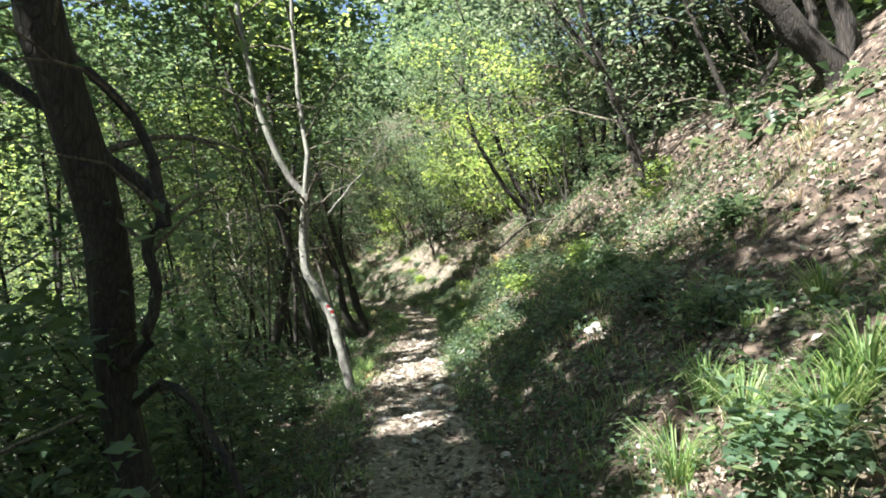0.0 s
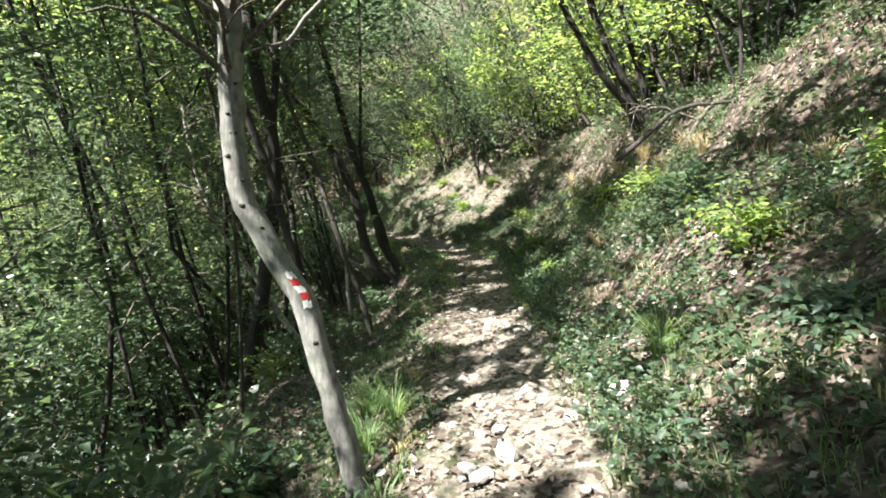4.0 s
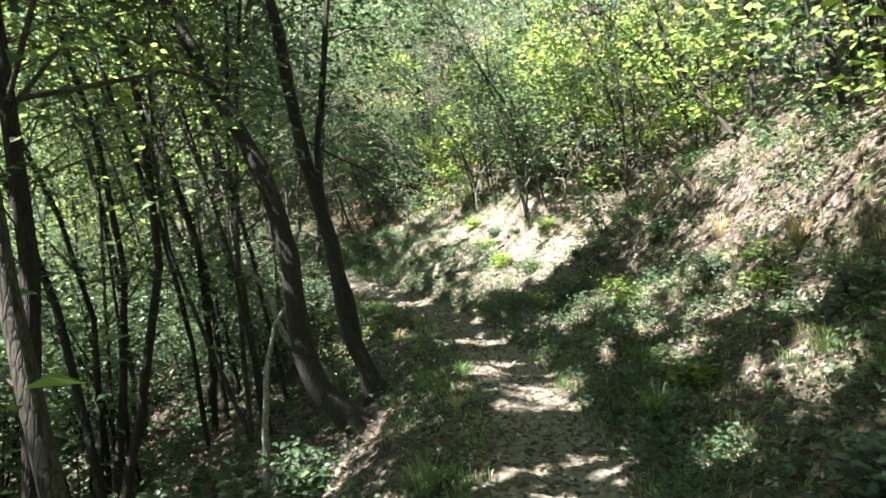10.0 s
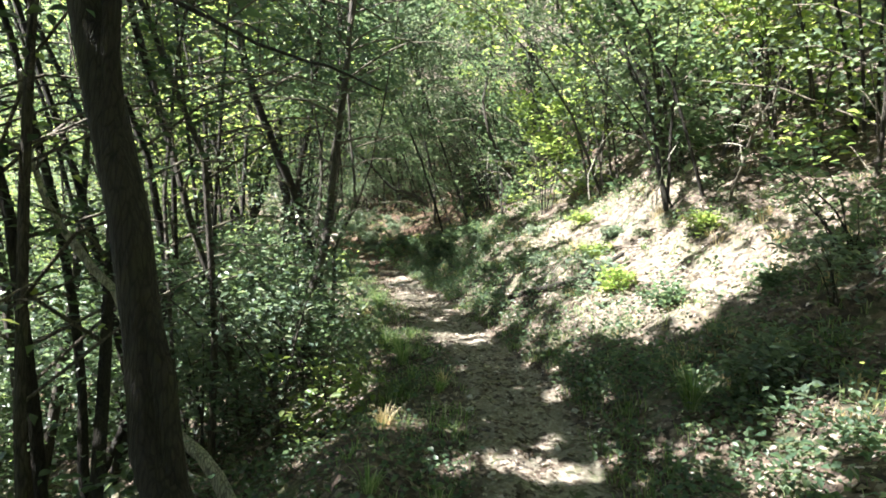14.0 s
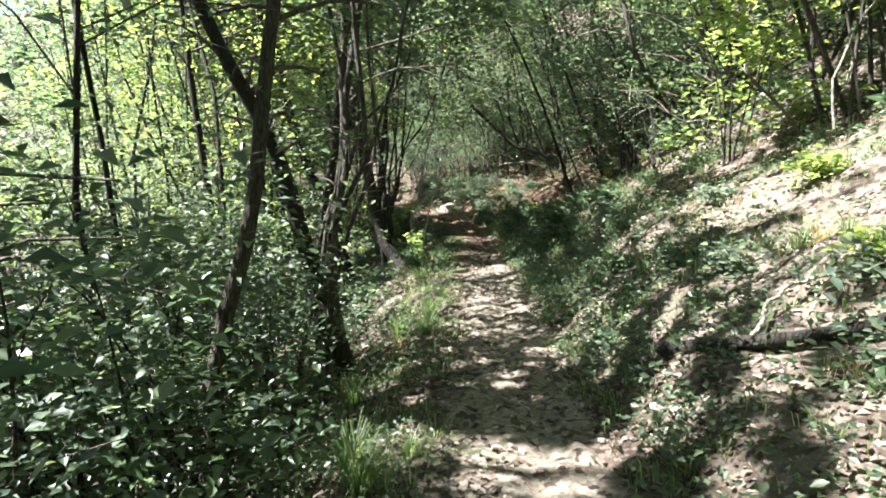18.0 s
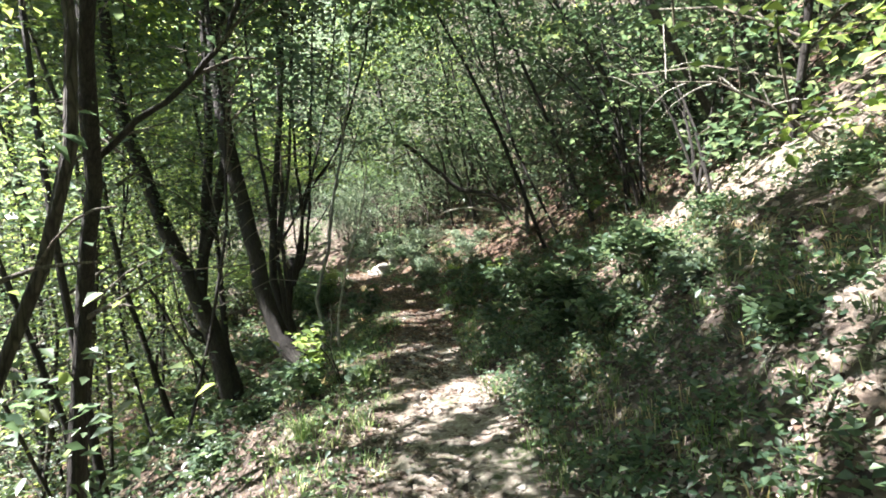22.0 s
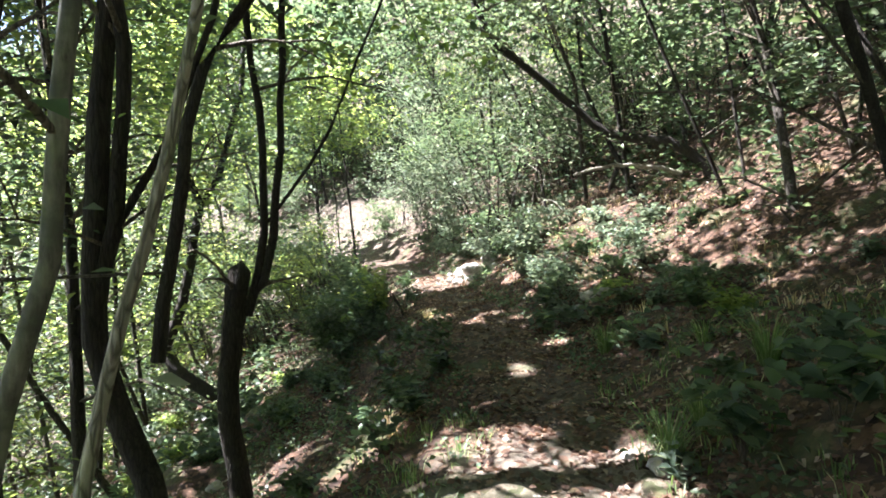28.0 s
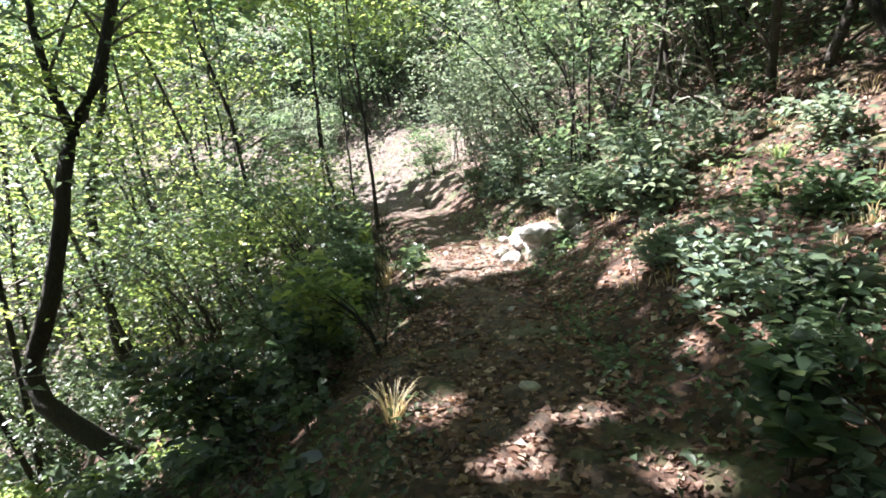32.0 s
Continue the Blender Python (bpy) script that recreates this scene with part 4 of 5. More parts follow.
def across(s):
    """The way to the right of the trail at a station."""
    return NRM[min(len(NRM) - 1, max(0, int(s / STEP)))]


def pole_tree(s, u, above=False, dense=False, tall=None):
    """A tall slim woodland tree of one to three stems."""
    b = on_ground(s, u)
    stems = []
    for _ in range(RNG.choice([1, 1, 2, 2] if dense else [1, 1, 1, 2])):
        a = RNG.uniform(0, 6.28)
        lean = np.array([np.cos(a), np.sin(a)]) * RNG.uniform(.02, .14) - across(s) * (RNG.uniform(.15, .5) if above else RNG.uniform(.0, .26))
        h = RNG.uniform(*tall) if tall else RNG.uniform(8, 13) if above else RNG.uniform(8, 12.5)
        foot = b + (RNG.normal(0, .14), RNG.normal(0, .14), -.15)
        bend = RNG.normal(0, .45, 2)
        c = [foot, foot + (lean[0] * h * .3 + bend[0], lean[1] * h * .3 + bend[1], h * .3), foot + (lean[0] * h * .7, lean[1] * h * .7, h * .7), foot + (lean[0] * h, lean[1] * h, h)]
        stems.append(stem(c, RNG.uniform(.03, .085), .012, foot=False, n=8))
    where = "above" if above else "below"
    # dense trees before s 12 are unseen shade casters, with fewer, coarser leaves
    look_of = dict(limbs=27 if 33 < s < 42 and u < -5 else 38, per=(26 if u > -6 else 17) if s > 12 else 9, leaf_size=(.088 if u > -6 else .12) if s > 12 else .15, spray=.95, low=2.7 if u > -6 and not above else .6 if above else 1.7, limb_len=2.2) if dense else dict(limbs=16, per=17, leaf_size=.25, spray=1.15, low=.7, limb_len=2.0)
    # light put into leaf colour: yellower past s 42, deeper on the darker slope
    return make_tree("tree", stems, [BARK, BARK_DARK, BARK_DARK][RNG.randint(3)], ([YELLOWGREEN, YELLOWGREEN, GREYGREEN, GREEN] if s > 42 and u < 0 else [GREEN, DEEP, DEEP, YELLOWGREEN] if s < 36 and u < -3 else [GREEN, GREYGREEN, YELLOWGREEN if RNG.rand() < .4 else GREEN, DEEP])[RNG.randint(4)],
                     "slender woodland tree with leafy sprays on the slope " + where + " the trail", "tree", "trees " + where + " the trail", split=False,
                     over=np.r_[across(s) * (-.7 if above else .8), .1] if dense else None, **look_of)


def bush(s, u, tall, label, group, leaf=None, size=None, k=None, out=1.0, per=None):
    """A many-stemmed bush; on a slope its stems lean downhill."""
    b = on_ground(s, u)
    stems = []
    n = across(s)
    for _ in range(k or RNG.randint(4, 8)):
        a = RNG.uniform(0, 6.28)
        d = np.array([np.cos(a), np.sin(a)]) * RNG.uniform(.15, .5) * out - n * RNG.uniform(.05, .6) * out
        h = tall * RNG.uniform(.65, 1.2)
        foot = b + (RNG.normal(0, .05 * tall), RNG.normal(0, .05 * tall), -.08)
        c = [foot, foot + (d[0] * h * .25, d[1] * h * .25, h * .45), foot + (d[0] * h * .65, d[1] * h * .65, h * .8), foot + (d[0] * h * 1.05, d[1] * h * 1.05, h)]
        stems.append(stem(c, RNG.uniform(.004, .0095) * (1 + tall), .003, foot=False, n=7 if tall > 1.1 else 5))
    return make_tree("shrub" if tall > 1.1 else "seedling" if "seedling" in label else "bush", stems, [BARK, BARK_DARK, BARK_DARK][RNG.randint(3)], leaf or [GREEN, YELLOWGREEN, GREYGREEN, GREEN][RNG.randint(4)],
                     label, "shrub", group, limbs=17 if tall > 1.6 else 8, per=per or 22, leaf_size=size or .1, clear=False,
                     spray=.6 if tall > 1.6 else .2 + .12 * tall, low=.15 * tall, limb_len=1.1 if tall > 1.6 else .35 * tall, split=False)


def scatter(n, s0, s1, u0, u1, gap):
    """Places with at least a gap between them."""
    out = []
    tries = 0
    while len(out) < n and tries < n * 40:
        tries += 1
        s, u = RNG.uniform(s0, s1), RNG.uniform(u0, u1)
        g = gap * (1 + max(0, abs(u) - 6) * .05)
        if all((s - a) ** 2 + (u - b) ** 2 > g * g for a, b in out + TAKEN):
            out.append((s, u))
    TAKEN.extend(out)
    return out


# those before s 12 are out of view, added to shade the start
for s, u in scatter(38, 2, 66, -5.4, -2.9, 1.15):
    if 54 < s < 60 and u > -4.6:
        continue
    pole_tree(s, u, dense=True, tall=(9, 11.5) if 27 < s < 44 else (9, 13))
# extra trees, mostly behind the first viewpoint, added for the shade they cast
for s, u in scatter(9, 3, 19, -8, -3.6, 1.1):
    pole_tree(s, u, dense=True, tall=(11, 14))
for s, u in scatter(9, 15.5, 27, -4.6, -1.7, .7) + scatter(6, 33.5, 38.5, -4.4, -2.3, .6):
    b = on_ground(s, u)
    way = -across(s) * RNG.uniform(.22, .5) + TAN[int(s / STEP)] * RNG.uniform(-.1, .15)
    h = RNG.uniform(6.5, 9)
    c = [b - (0, 0, .15), b + (way[0] * h * .2, way[1] * h * .2, h * .27), b + (way[0] * h * .55, way[1] * h * .55, h * .6), b + (way[0] * h * .95, way[1] * h * .95, h)]
    make_tree("tree", [stem(np.array(c) + RNG.normal(0, .06, (4, 3)) * [[0], [1], [1], [1]], RNG.uniform(.035, .075), .02, foot=False, n=12)], BARK_DARK, [GREEN, DEEP][RNG.randint(2)],
              "dark bare-stemmed tree leaning out from the shaded slope", "tree", "trees below the trail", limbs=12 if s < 30 else 5, per=26, leaf_size=.09, spray=.8, low=2.6, limb_len=1.7 if s < 30 else 1.1)
for s, u in ((32.6, -3.1), (35.6, -3.0), (38.5, -3.2)):
    pole_tree(s, u, dense=True, tall=(10, 12))
# this belt also runs back out of view to shade the start
for s, u in scatter(62, -3, 70, -11, -5.4, 1.3):
    pole_tree(s, u, dense=True, tall=(10, 13) if 27 < s < 44 else (8, 10.5) if s > 60 else (11, 15))
for s, u in scatter(8, 21, 30, 3.3, 6, 1.0):
    pole_tree(s, u, True, True, (5, 8))
for s, u in scatter(7, 20, 29, 3.9, 6.5, 1.0) + scatter(6, 47, 58, 3.4, 6.5, 1.1):
    pole_tree(s, u, True, True, (8, 11))
for s, u in scatter(13, 47, 65, 2.6, 6.5, 1.2):
    pole_tree(s, u, True, True, (6, 9))
for s, u in scatter(32, 18, 66, 3.6, 7, 1.6):
    pole_tree(s, u, True, True, (5, 8))
for s, u in scatter(30, 62, 100, -14, -1.8, 1.5):
    pole_tree(s, u, dense=False, tall=(6, 9.5))
for s, u in scatter(40, 70, 108, -9, 9, 1.5):
    if abs(u) > 1.3:
        pole_tree(s, u, tall=(6, 10))
for s, u in scatter(60, 0, 100, -28, -10, 2.1):
    if s < 44 or RNG.rand() < .5:
        pole_tree(s, u, tall=(12, 17) if s < 30 else (9, 13))
for s, u in scatter(64, 10, 104, 8.5, 27, 2.4):
    pole_tree(s, u, True)
# leaf colour brightens the bank before s 42 and darkens it beyond
for s, u in scatter(150, 12, 84, 3.0, 9, 1.0):
    if u > (4.4 if s < 25 or 67 < s < 73 else 3.0):
        bush(s, u, RNG.uniform(2.0, 4.4), "many-stemmed leafy shrub leaning down the bank above the trail", "shrubs on the bank",
             [GREEN, GREYGREEN, *([YELLOWGREEN, YELLOWGREEN] if s < 42 else [DEEP, DEEP]), GREEN][RNG.randint(5)], .13)
for s, u in scatter(52, 11, 40, -10, -2.9, .95):
    if not (20.5 < s < 35 and u > -5.5):
        bush(s, u, RNG.uniform(1.7, 3.6), "tall leafy understory shrub on the slope below the trail", "shrubs below the trail", [GREEN, DEEP, GREEN, GREYGREEN, DEEP][RNG.randint(5)], .12)
# extra shrubs whose deep leaf colour stands in for shade on this slope
for s, u in scatter(22, 17, 43, -9.5, -4.6, .8):
    bush(s, u, RNG.uniform(2.8, 4.6), "tall deep-green shrub added to darken the slope below the trail", "shrubs below the trail", [DEEP, DEEP, GREEN][RNG.randint(3)], .12, per=15)
for s, u in scatter(30, 58.5, 78, 1.5, 3.4, 1.0):
    if not 67 < s < 73:
        bush(s, u, RNG.uniform(1.2, 2.6), "leafy shrub crowding the trail past the bend", "shrubs past the bend", [GREEN, GREYGREEN][RNG.randint(2)])
for s, u in scatter(46, 60, 80, -6.5, -1.4, .8):
    bush(s, u, RNG.uniform(.9, 2.2), "leafy shrub crowding the trail edge", "shrubs past the bend", [GREEN, DEEP, YELLOWGREEN][RNG.randint(3)], per=11)
for s, u in scatter(11, 60, 65.5, -4.2, -1.15, .6):
    bush(s, u, RNG.uniform(1.6, 2.3), "light green leafy shrub crowding the bend of the trail", "shrubs past the bend", [GREEN, YELLOWGREEN][RNG.randint(2)], .1, per=16)
for s, u in scatter(85, 12, 62, -6.5, -1.6, .75):
    bush(s, u, RNG.uniform(.3, .95) if not 41.5 < s < 57.5 else .25, "low leafy bush on the slope just below the trail", "bushes below the trail", [GREEN, DEEP, YELLOWGREEN][RNG.randint(3)], .075, per=9)
for s, u in scatter(22, 55, 62, -2.2, -.85, .45):
    bush(s, u, RNG.uniform(.35, .7), "leafy bush crowding the lower edge of the trail", "bushes below the trail", [GREEN, DEEP, YELLOWGREEN][RNG.randint(3)], .09, per=15)
for s, u in scatter(13, 35.5, 41.3, -3.6, -1.9, .5):
    bush(s, u, RNG.uniform(1.65, 2.1), "leafy light green shrub on the slope below the trail", "shrubs below the trail", [GREEN, GREEN, DEEP, GREYGREEN][RNG.randint(4)], .085, per=22)
for s, u in scatter(12, 15.3, 21, -3.4, -1.5, .5):
    bush(s, u, RNG.uniform(1.65, 2.2), "dark leafy shrub in the shade below the trail", "shrubs below the trail", [DEEP, GREEN, DEEP][RNG.randint(3)], .085, per=22)
for s, u in scatter(20, 52.5, 61, .95, 3.2, .45):
    bush(s, u, RNG.uniform(.25, .5), "small broad-leaved plant on the shaded bank", "plants on the bank", [GREYGREEN, GREEN, GREYGREEN][RNG.randint(3)], .075, k=5, per=9)
for s, u in scatter(60, 13, 61, 1.2, 4.2, .85):
    bush(s, u, RNG.uniform(.18, .45) if not 34 < s < 54 else RNG.uniform(.14, .28), "small leafy seedling bush on the bank", "seedlings on the bank", [GREEN, YELLOWGREEN, GREYGREEN][RNG.randint(3)], .06, k=4, per=12)


# tall trees added so that their high crowns shade the bank opposite
for s, u in scatter(15, 45.5, 60, -8, -4.6, 1.0):
    pole_tree(s, u, dense=True, tall=(13, 16))


def far_woods():
    """Masses of leaves on the far slopes, past the single trees."""
    n = 38000
    s = RNG.uniform(-70, 230, n)
    side = RNG.rand(n) < .5
    u = np.where(side, -RNG.uniform(22, 130, n), RNG.uniform(22, 110, n))
    ends = RNG.rand(n) < .3
    s = np.where(ends, np.where(RNG.rand(n) < .65, RNG.uniform(90, 170, n), RNG.uniform(-60, 4, n)), s)
    u = np.where(ends, RNG.uniform(-40, 40, n), u)
    g = on_ground(s, u)
    lump = .5 + .5 * waves(g[:, 0], g[:, 1], 5, 41, 2)
    g[:, 2] += RNG.uniform(.2, 1, n) * (5 + 6 * np.clip(lump, 0, 1))
    ok = keep_leaves(g, False)
    g = g[ok]
    nrm = RNG.normal(0, .8, (len(g), 3)) + (0, 0, .7)
    tagged(leaf_mesh("far_woods", g, nrm, .8, GREEN, None, .8), "dense green woods covering the far slopes", "woods", "", "stuff")


far_woods()


# ---- low growth and the litter on the ground ----
def on_slope(n, s0=11, s1=62, spread=None):
    s = RNG.uniform(s0, s1, n)
    u = spread(n)
    return on_ground(s, u), s, u


def slope_normal(p):
    s, u = offsets(p[:, :2])
    k = np.interp(u, [-6, -.8, -.5, .5, .9, 6], [-.55, -.55, 0, 0, .55, .75])
    i = np.clip((s / STEP).astype(int), 0, len(NRM) - 1)
    return np.stack([-NRM[i, 0] * k, -NRM[i, 1] * k, np.ones(len(p))], 1)


def litter():
    n = 185000
    p, s, u = on_slope(n, 12, 59, lambda k: np.where(RNG.rand(k) < .36, RNG.normal(0, .5, k), np.where(RNG.rand(k) < .76, .4 + 3.6 * RNG.uniform(0, 1, k) ** 1.4, -RNG.uniform(.4, 3, k))))
    dens = .55 + .5 * waves(p[:, 0], p[:, 1], 1.7, 51)
    ok = RNG.rand(n) < np.clip(dens + .2, .15, 1)
    ok &= RNG.rand(n) > .45 * dry(p[:, 0], p[:, 1])
    ok &= ~((np.abs(u) < .4) & (s < 44) & (RNG.rand(n) < .6))
    s = s[ok] + RNG.normal(0, 1.2, ok.sum())
    p = p[ok] + (0, 0, .008)
    nrm = slope_normal(p) + RNG.normal(0, .22, (len(p), 3))
    for mat, label, k in ((LITTER, "tan and grey dead leaves strewn over trail and bank", s < 44.5), (RUSSET, "russet brown dead leaves covering trail and bank", s >= 44.5)):
        tagged(leaf_mesh("leaf_litter", p[k], nrm[k], .048, mat, None, .66), label, "leaf litter", "", "stuff")


def blades(name, n, spread, height_m, mat, label, seed, thresh, s0=11, s1=61):
    p, s, u = on_slope(n, s0, s1, spread)
    ok = (waves(p[:, 0], p[:, 1], 1.5, seed) > thresh) & (RNG.rand(n) > .75 * dry(p[:, 0], p[:, 1]))
    p = p[ok]
    # tufts: gather blades round common roots
    k = max(1, len(p) // 14)
    root = p[RNG.randint(0, k, len(p))]
    a = RNG.uniform(0, 6.28, len(p))
    out = np.abs(RNG.normal(0, 1, len(p)))
    d = np.stack([np.cos(a), np.sin(a), np.zeros(len(p))], 1)
    L = height_m * RNG.uniform(.45, 1.2, len(p))[:, None]
    w = np.stack([-np.sin(a), np.cos(a), np.zeros(len(p))], 1) * (.0025 + .0025 * RNG.rand(len(p)))[:, None]
    b = root + d * (.07 * out)[:, None] - (0, 0, .02)
    bend = (.25 + .5 * RNG.rand(len(p)))[:, None]
    m = b + d * L * bend * .4 + np.array([0, 0, .62]) * L
    t = b + d * L * bend * 1.15 + np.array([0, 0, .82]) * L * RNG.uniform(.7, 1.15, (len(p), 1))
    v = np.stack([b - w, b + w, m + w * .8, m - w * .8, t], 1).reshape(-1, 3)
    i = np.arange(len(p))[:, None] * 5
    ob = mesh_object(name, v, [i + [0, 1, 2, 3], i + [3, 2, 4]], mat)
    tagged(ob, label, "grass", "", "stuff")


def herbs(name, n, spread, size, mat, label, seed, thresh, tall, s1=61, s0=11):
    p, s, u = on_slope(n, s0, s1, spread)
    ok = (waves(p[:, 0], p[:, 1], 1.9, seed) > thresh) & (RNG.rand(n) > .88 * dry(p[:, 0], p[:, 1]))
    if name == "low_herbs":
        ok &= ~((s > 46) & (u > 0) & (RNG.rand(len(s)) < .5))
    p = p[ok]
    per = 13
    q = np.repeat(p, per, 0)
    m = len(q)
    q = q + np.stack([RNG.normal(0, .11, m), RNG.normal(0, .11, m), np.abs(RNG.normal(0, 1, m)) * tall + .015], 1)
    nrm = np.stack([RNG.normal(0, .5, m), RNG.normal(0, .5, m), np.ones(m)], 1)
    tagged(leaf_mesh(name, q, nrm, size, mat, None, .62), label, "ground cover", "", "stuff")


litter()
blades("bank_grass", 80000, lambda k: np.where(RNG.rand(k) < .7, .42 + RNG.uniform(0, 1, k) ** 1.5 * 3.2, -RNG.uniform(.45, 1.4, k)), .12, GRASS, "fine green grass in tufts along the trail and bank", 61, -.3, 11, 50)
blades("dry_grass", 40000, lambda k: RNG.uniform(.9, 4, k), .15, STRAW, "dry straw-coloured grass on the sunny bank", 67, .25)
herbs("low_herbs", 12500, lambda k: np.where(RNG.rand(k) < .7, .5 + 3.4 * RNG.uniform(0, 1, k) ** 1.5, -RNG.uniform(.5, 3, k)), .045, GREEN, "low leafy herbs covering the bank and trail edge", 71, -.35, .05)
herbs("bank_herbs", 6300, lambda k: .6 + 2.9 * RNG.uniform(0, 1, k) ** 1.3, .05, GREEN, "fresh green herbs and seedlings on the middle bank", 77, -.25, .07, 45, 19)
herbs("ivy_cover", 7000, lambda k: np.where(RNG.rand(k) < .3, RNG.uniform(1.2, 5, k), -RNG.uniform(.7, 6, k)), .06, DEEP, "dark green ivy and bramble leaves on the slope", 73, .0, .1, 74)
herbs("undergrowth", 8500, lambda k: np.where(RNG.rand(k) < .5, RNG.uniform(3.6, 16, k), -RNG.uniform(3, 16, k)), .17, GREEN, "leafy undergrowth between the trees on the slopes", 79, -.3, .16, 84)

# plants that stand out beside the trail: station, offset, height, leaf, leaf length, stems
def plants(rows):
    for s, u, tall, leaf, size, k in rows:
        bush(s, u, tall, "fresh green leafy plant at the edge of the trail", "plants beside the trail", leaf, size, k, per=9)


def broad_plant(s, u, tall, n, size, leaf):
    """A low plant of a few thin stalks, each carrying broad leaves."""
    b = on_ground(s, u)
    thing = tagged(empty_at("broad_leaved_plant", b), "broad-leaved green plant growing in the dead leaves", "plant", "plants on the bank")
    tops = []
    for _ in range(n):
        a, lean = RNG.uniform(0, 6.28), RNG.uniform(.15, .6)
        h = tall * RNG.uniform(.6, 1.15)
        d = np.array([np.cos(a) * lean, np.sin(a) * lean, 1.0]) * h
        q = curve_points([b - (0, 0, .03), b + d * (.35, .35, .55), b + d], 5)
        local(tubes("stalk", [(q, np.linspace(.004, .002, 5))], TWIG, thing, 4), b)
        tops += [q[-1], q[-2] + RNG.normal(0, .02, 3), q[-1] + RNG.normal(0, .05, 3), q[-2] + RNG.normal(0, .05, 3)]
    tops = np.repeat(np.array(tops), 3, 0) + RNG.normal(0, size * .55, (len(tops) * 3, 3)) * (1, 1, .35)
    nrm = np.stack([RNG.normal(0, .35, len(tops)), RNG.normal(0, .35, len(tops)), np.ones(len(tops))], 1)
    local(tagged(leaf_mesh("leaves", tops, nrm, size, leaf, thing, .75, True), kind="stuff"), b)


for s, u, tall, n, size, leaf in ((52.0, .5, .22, 6, .085, GREEN), (51.9, .75, .25, 7, .09, GREYGREEN), (51.6, .95, .25, 6, .085, GREEN), (52.5, 1.4, .25, 6, .08, GREEN), (53.0, .85, .3, 8, .09, GREEN), (52.8, .75, .25, 6, .08, DEEP),
                                  (48.4, .75, .3, 9, .09, GREEN), (48.1, 1.0, .35, 9, .1, GREEN), (47.7, 1.2, .3, 8, .1, YELLOWGREEN), (48.5, .5, .15, 5, .06, GREYGREEN), (50.2, 1.3, .25, 6, .08, DEEP), (50.6, .9, .2, 5, .07, GREEN),
                                  (43.9, 1.4, .35, 10, .09, GREEN), (44.3, 1.2, .35, 10, .09, DEEP), (44.8, 1.3, .35, 9, .09, GREEN), (43.4, 1.2, .3, 8, .09, DEEP), (43.6, 1.8, .4, 9, .1, GREEN), (44.9, 1.7, .4, 9, .1, GREEN), (43.95, -.75, .2, 6, .09, GREYGREEN)):
    broad_plant(s, u, tall, n, size, leaf)
for s, u in scatter(26, 49.5, 59, -1.9, -.62, .3):
    broad_plant(s, u, RNG.uniform(.2, .42), RNG.randint(6, 10), RNG.uniform(.06, .085), [GREEN, DEEP, DEEP][RNG.randint(3)])
for s, u in scatter(40, 45, 60, .7, 3.4, .4):
    broad_plant(s, u, RNG.uniform(.12, .28), RNG.randint(4, 8), RNG.uniform(.06, .09), [GREEN, DEEP, GREYGREEN][RNG.randint(3)])
plants([(17.4, 1.9, .35, GREEN, .06, 4), (23.4, 1.5, .24, GREEN, .045, 6), (23.6, 1.7, .22, GREEN, .045, 5), (26.4, 1.0, .25, YELLOWGREEN, .05, 4),
        (33.6, 2.2, .45, GREYGREEN, .055, 4), (34.0, 2.6, 1.0, GREEN, .07, 6), (36.5, 1.7, .6, GREYGREEN, .07, 4), (42.9, 1.4, .4, GREEN, .08, 4),
        (43.3, 2.0, .4, GREEN, .08, 4), (43.5, 1.1, .35, GREEN, .07, 4), (43.7, .85, .3, GREEN, .06, 5), (43.9, -1.2, .5, GREEN, .1, 4)])
plants([(44.0, 1.5, .4, GREEN, .08, 4), (44.2, -.95, .55, YELLOWGREEN, .11, 5), (44.6, 1.2, .45, DEEP, .08, 4), (45.1, 1.05, .3, GREEN, .07, 4),
        (46.4, -.8, .35, GREEN, .07, 5), (47.2, 1.2, .3, GREEN, .08, 4), (52.4, .95, .4, GREYGREEN, .05, 4), (53.1, 1.05, .35, GREEN, .05, 5)])
plants([(53.4, 1.25, .3, GREEN, .05, 5), (55.8, 1.5, .6, GREYGREEN, .09, 6), (56.4, 1.8, .7, GREYGREEN, .09, 6), (57.3, 1.3, .6, GREYGREEN, .09, 6),
        (59.4, 1.9, .8, GREEN, .09, 7), (60.2, 1.3, .8, GREYGREEN, .09, 7), (60.8, -.8, .5, YELLOWGREEN, .08, 6), (61.2, 1.6, .9, GREYGREEN, .09, 7),
        (62.0, 1.1, .6, GREEN, .09, 6), (62.6, -.7, .5, GREEN, .08, 6), (63.5, .5, .5, GREEN, .08, 6)])


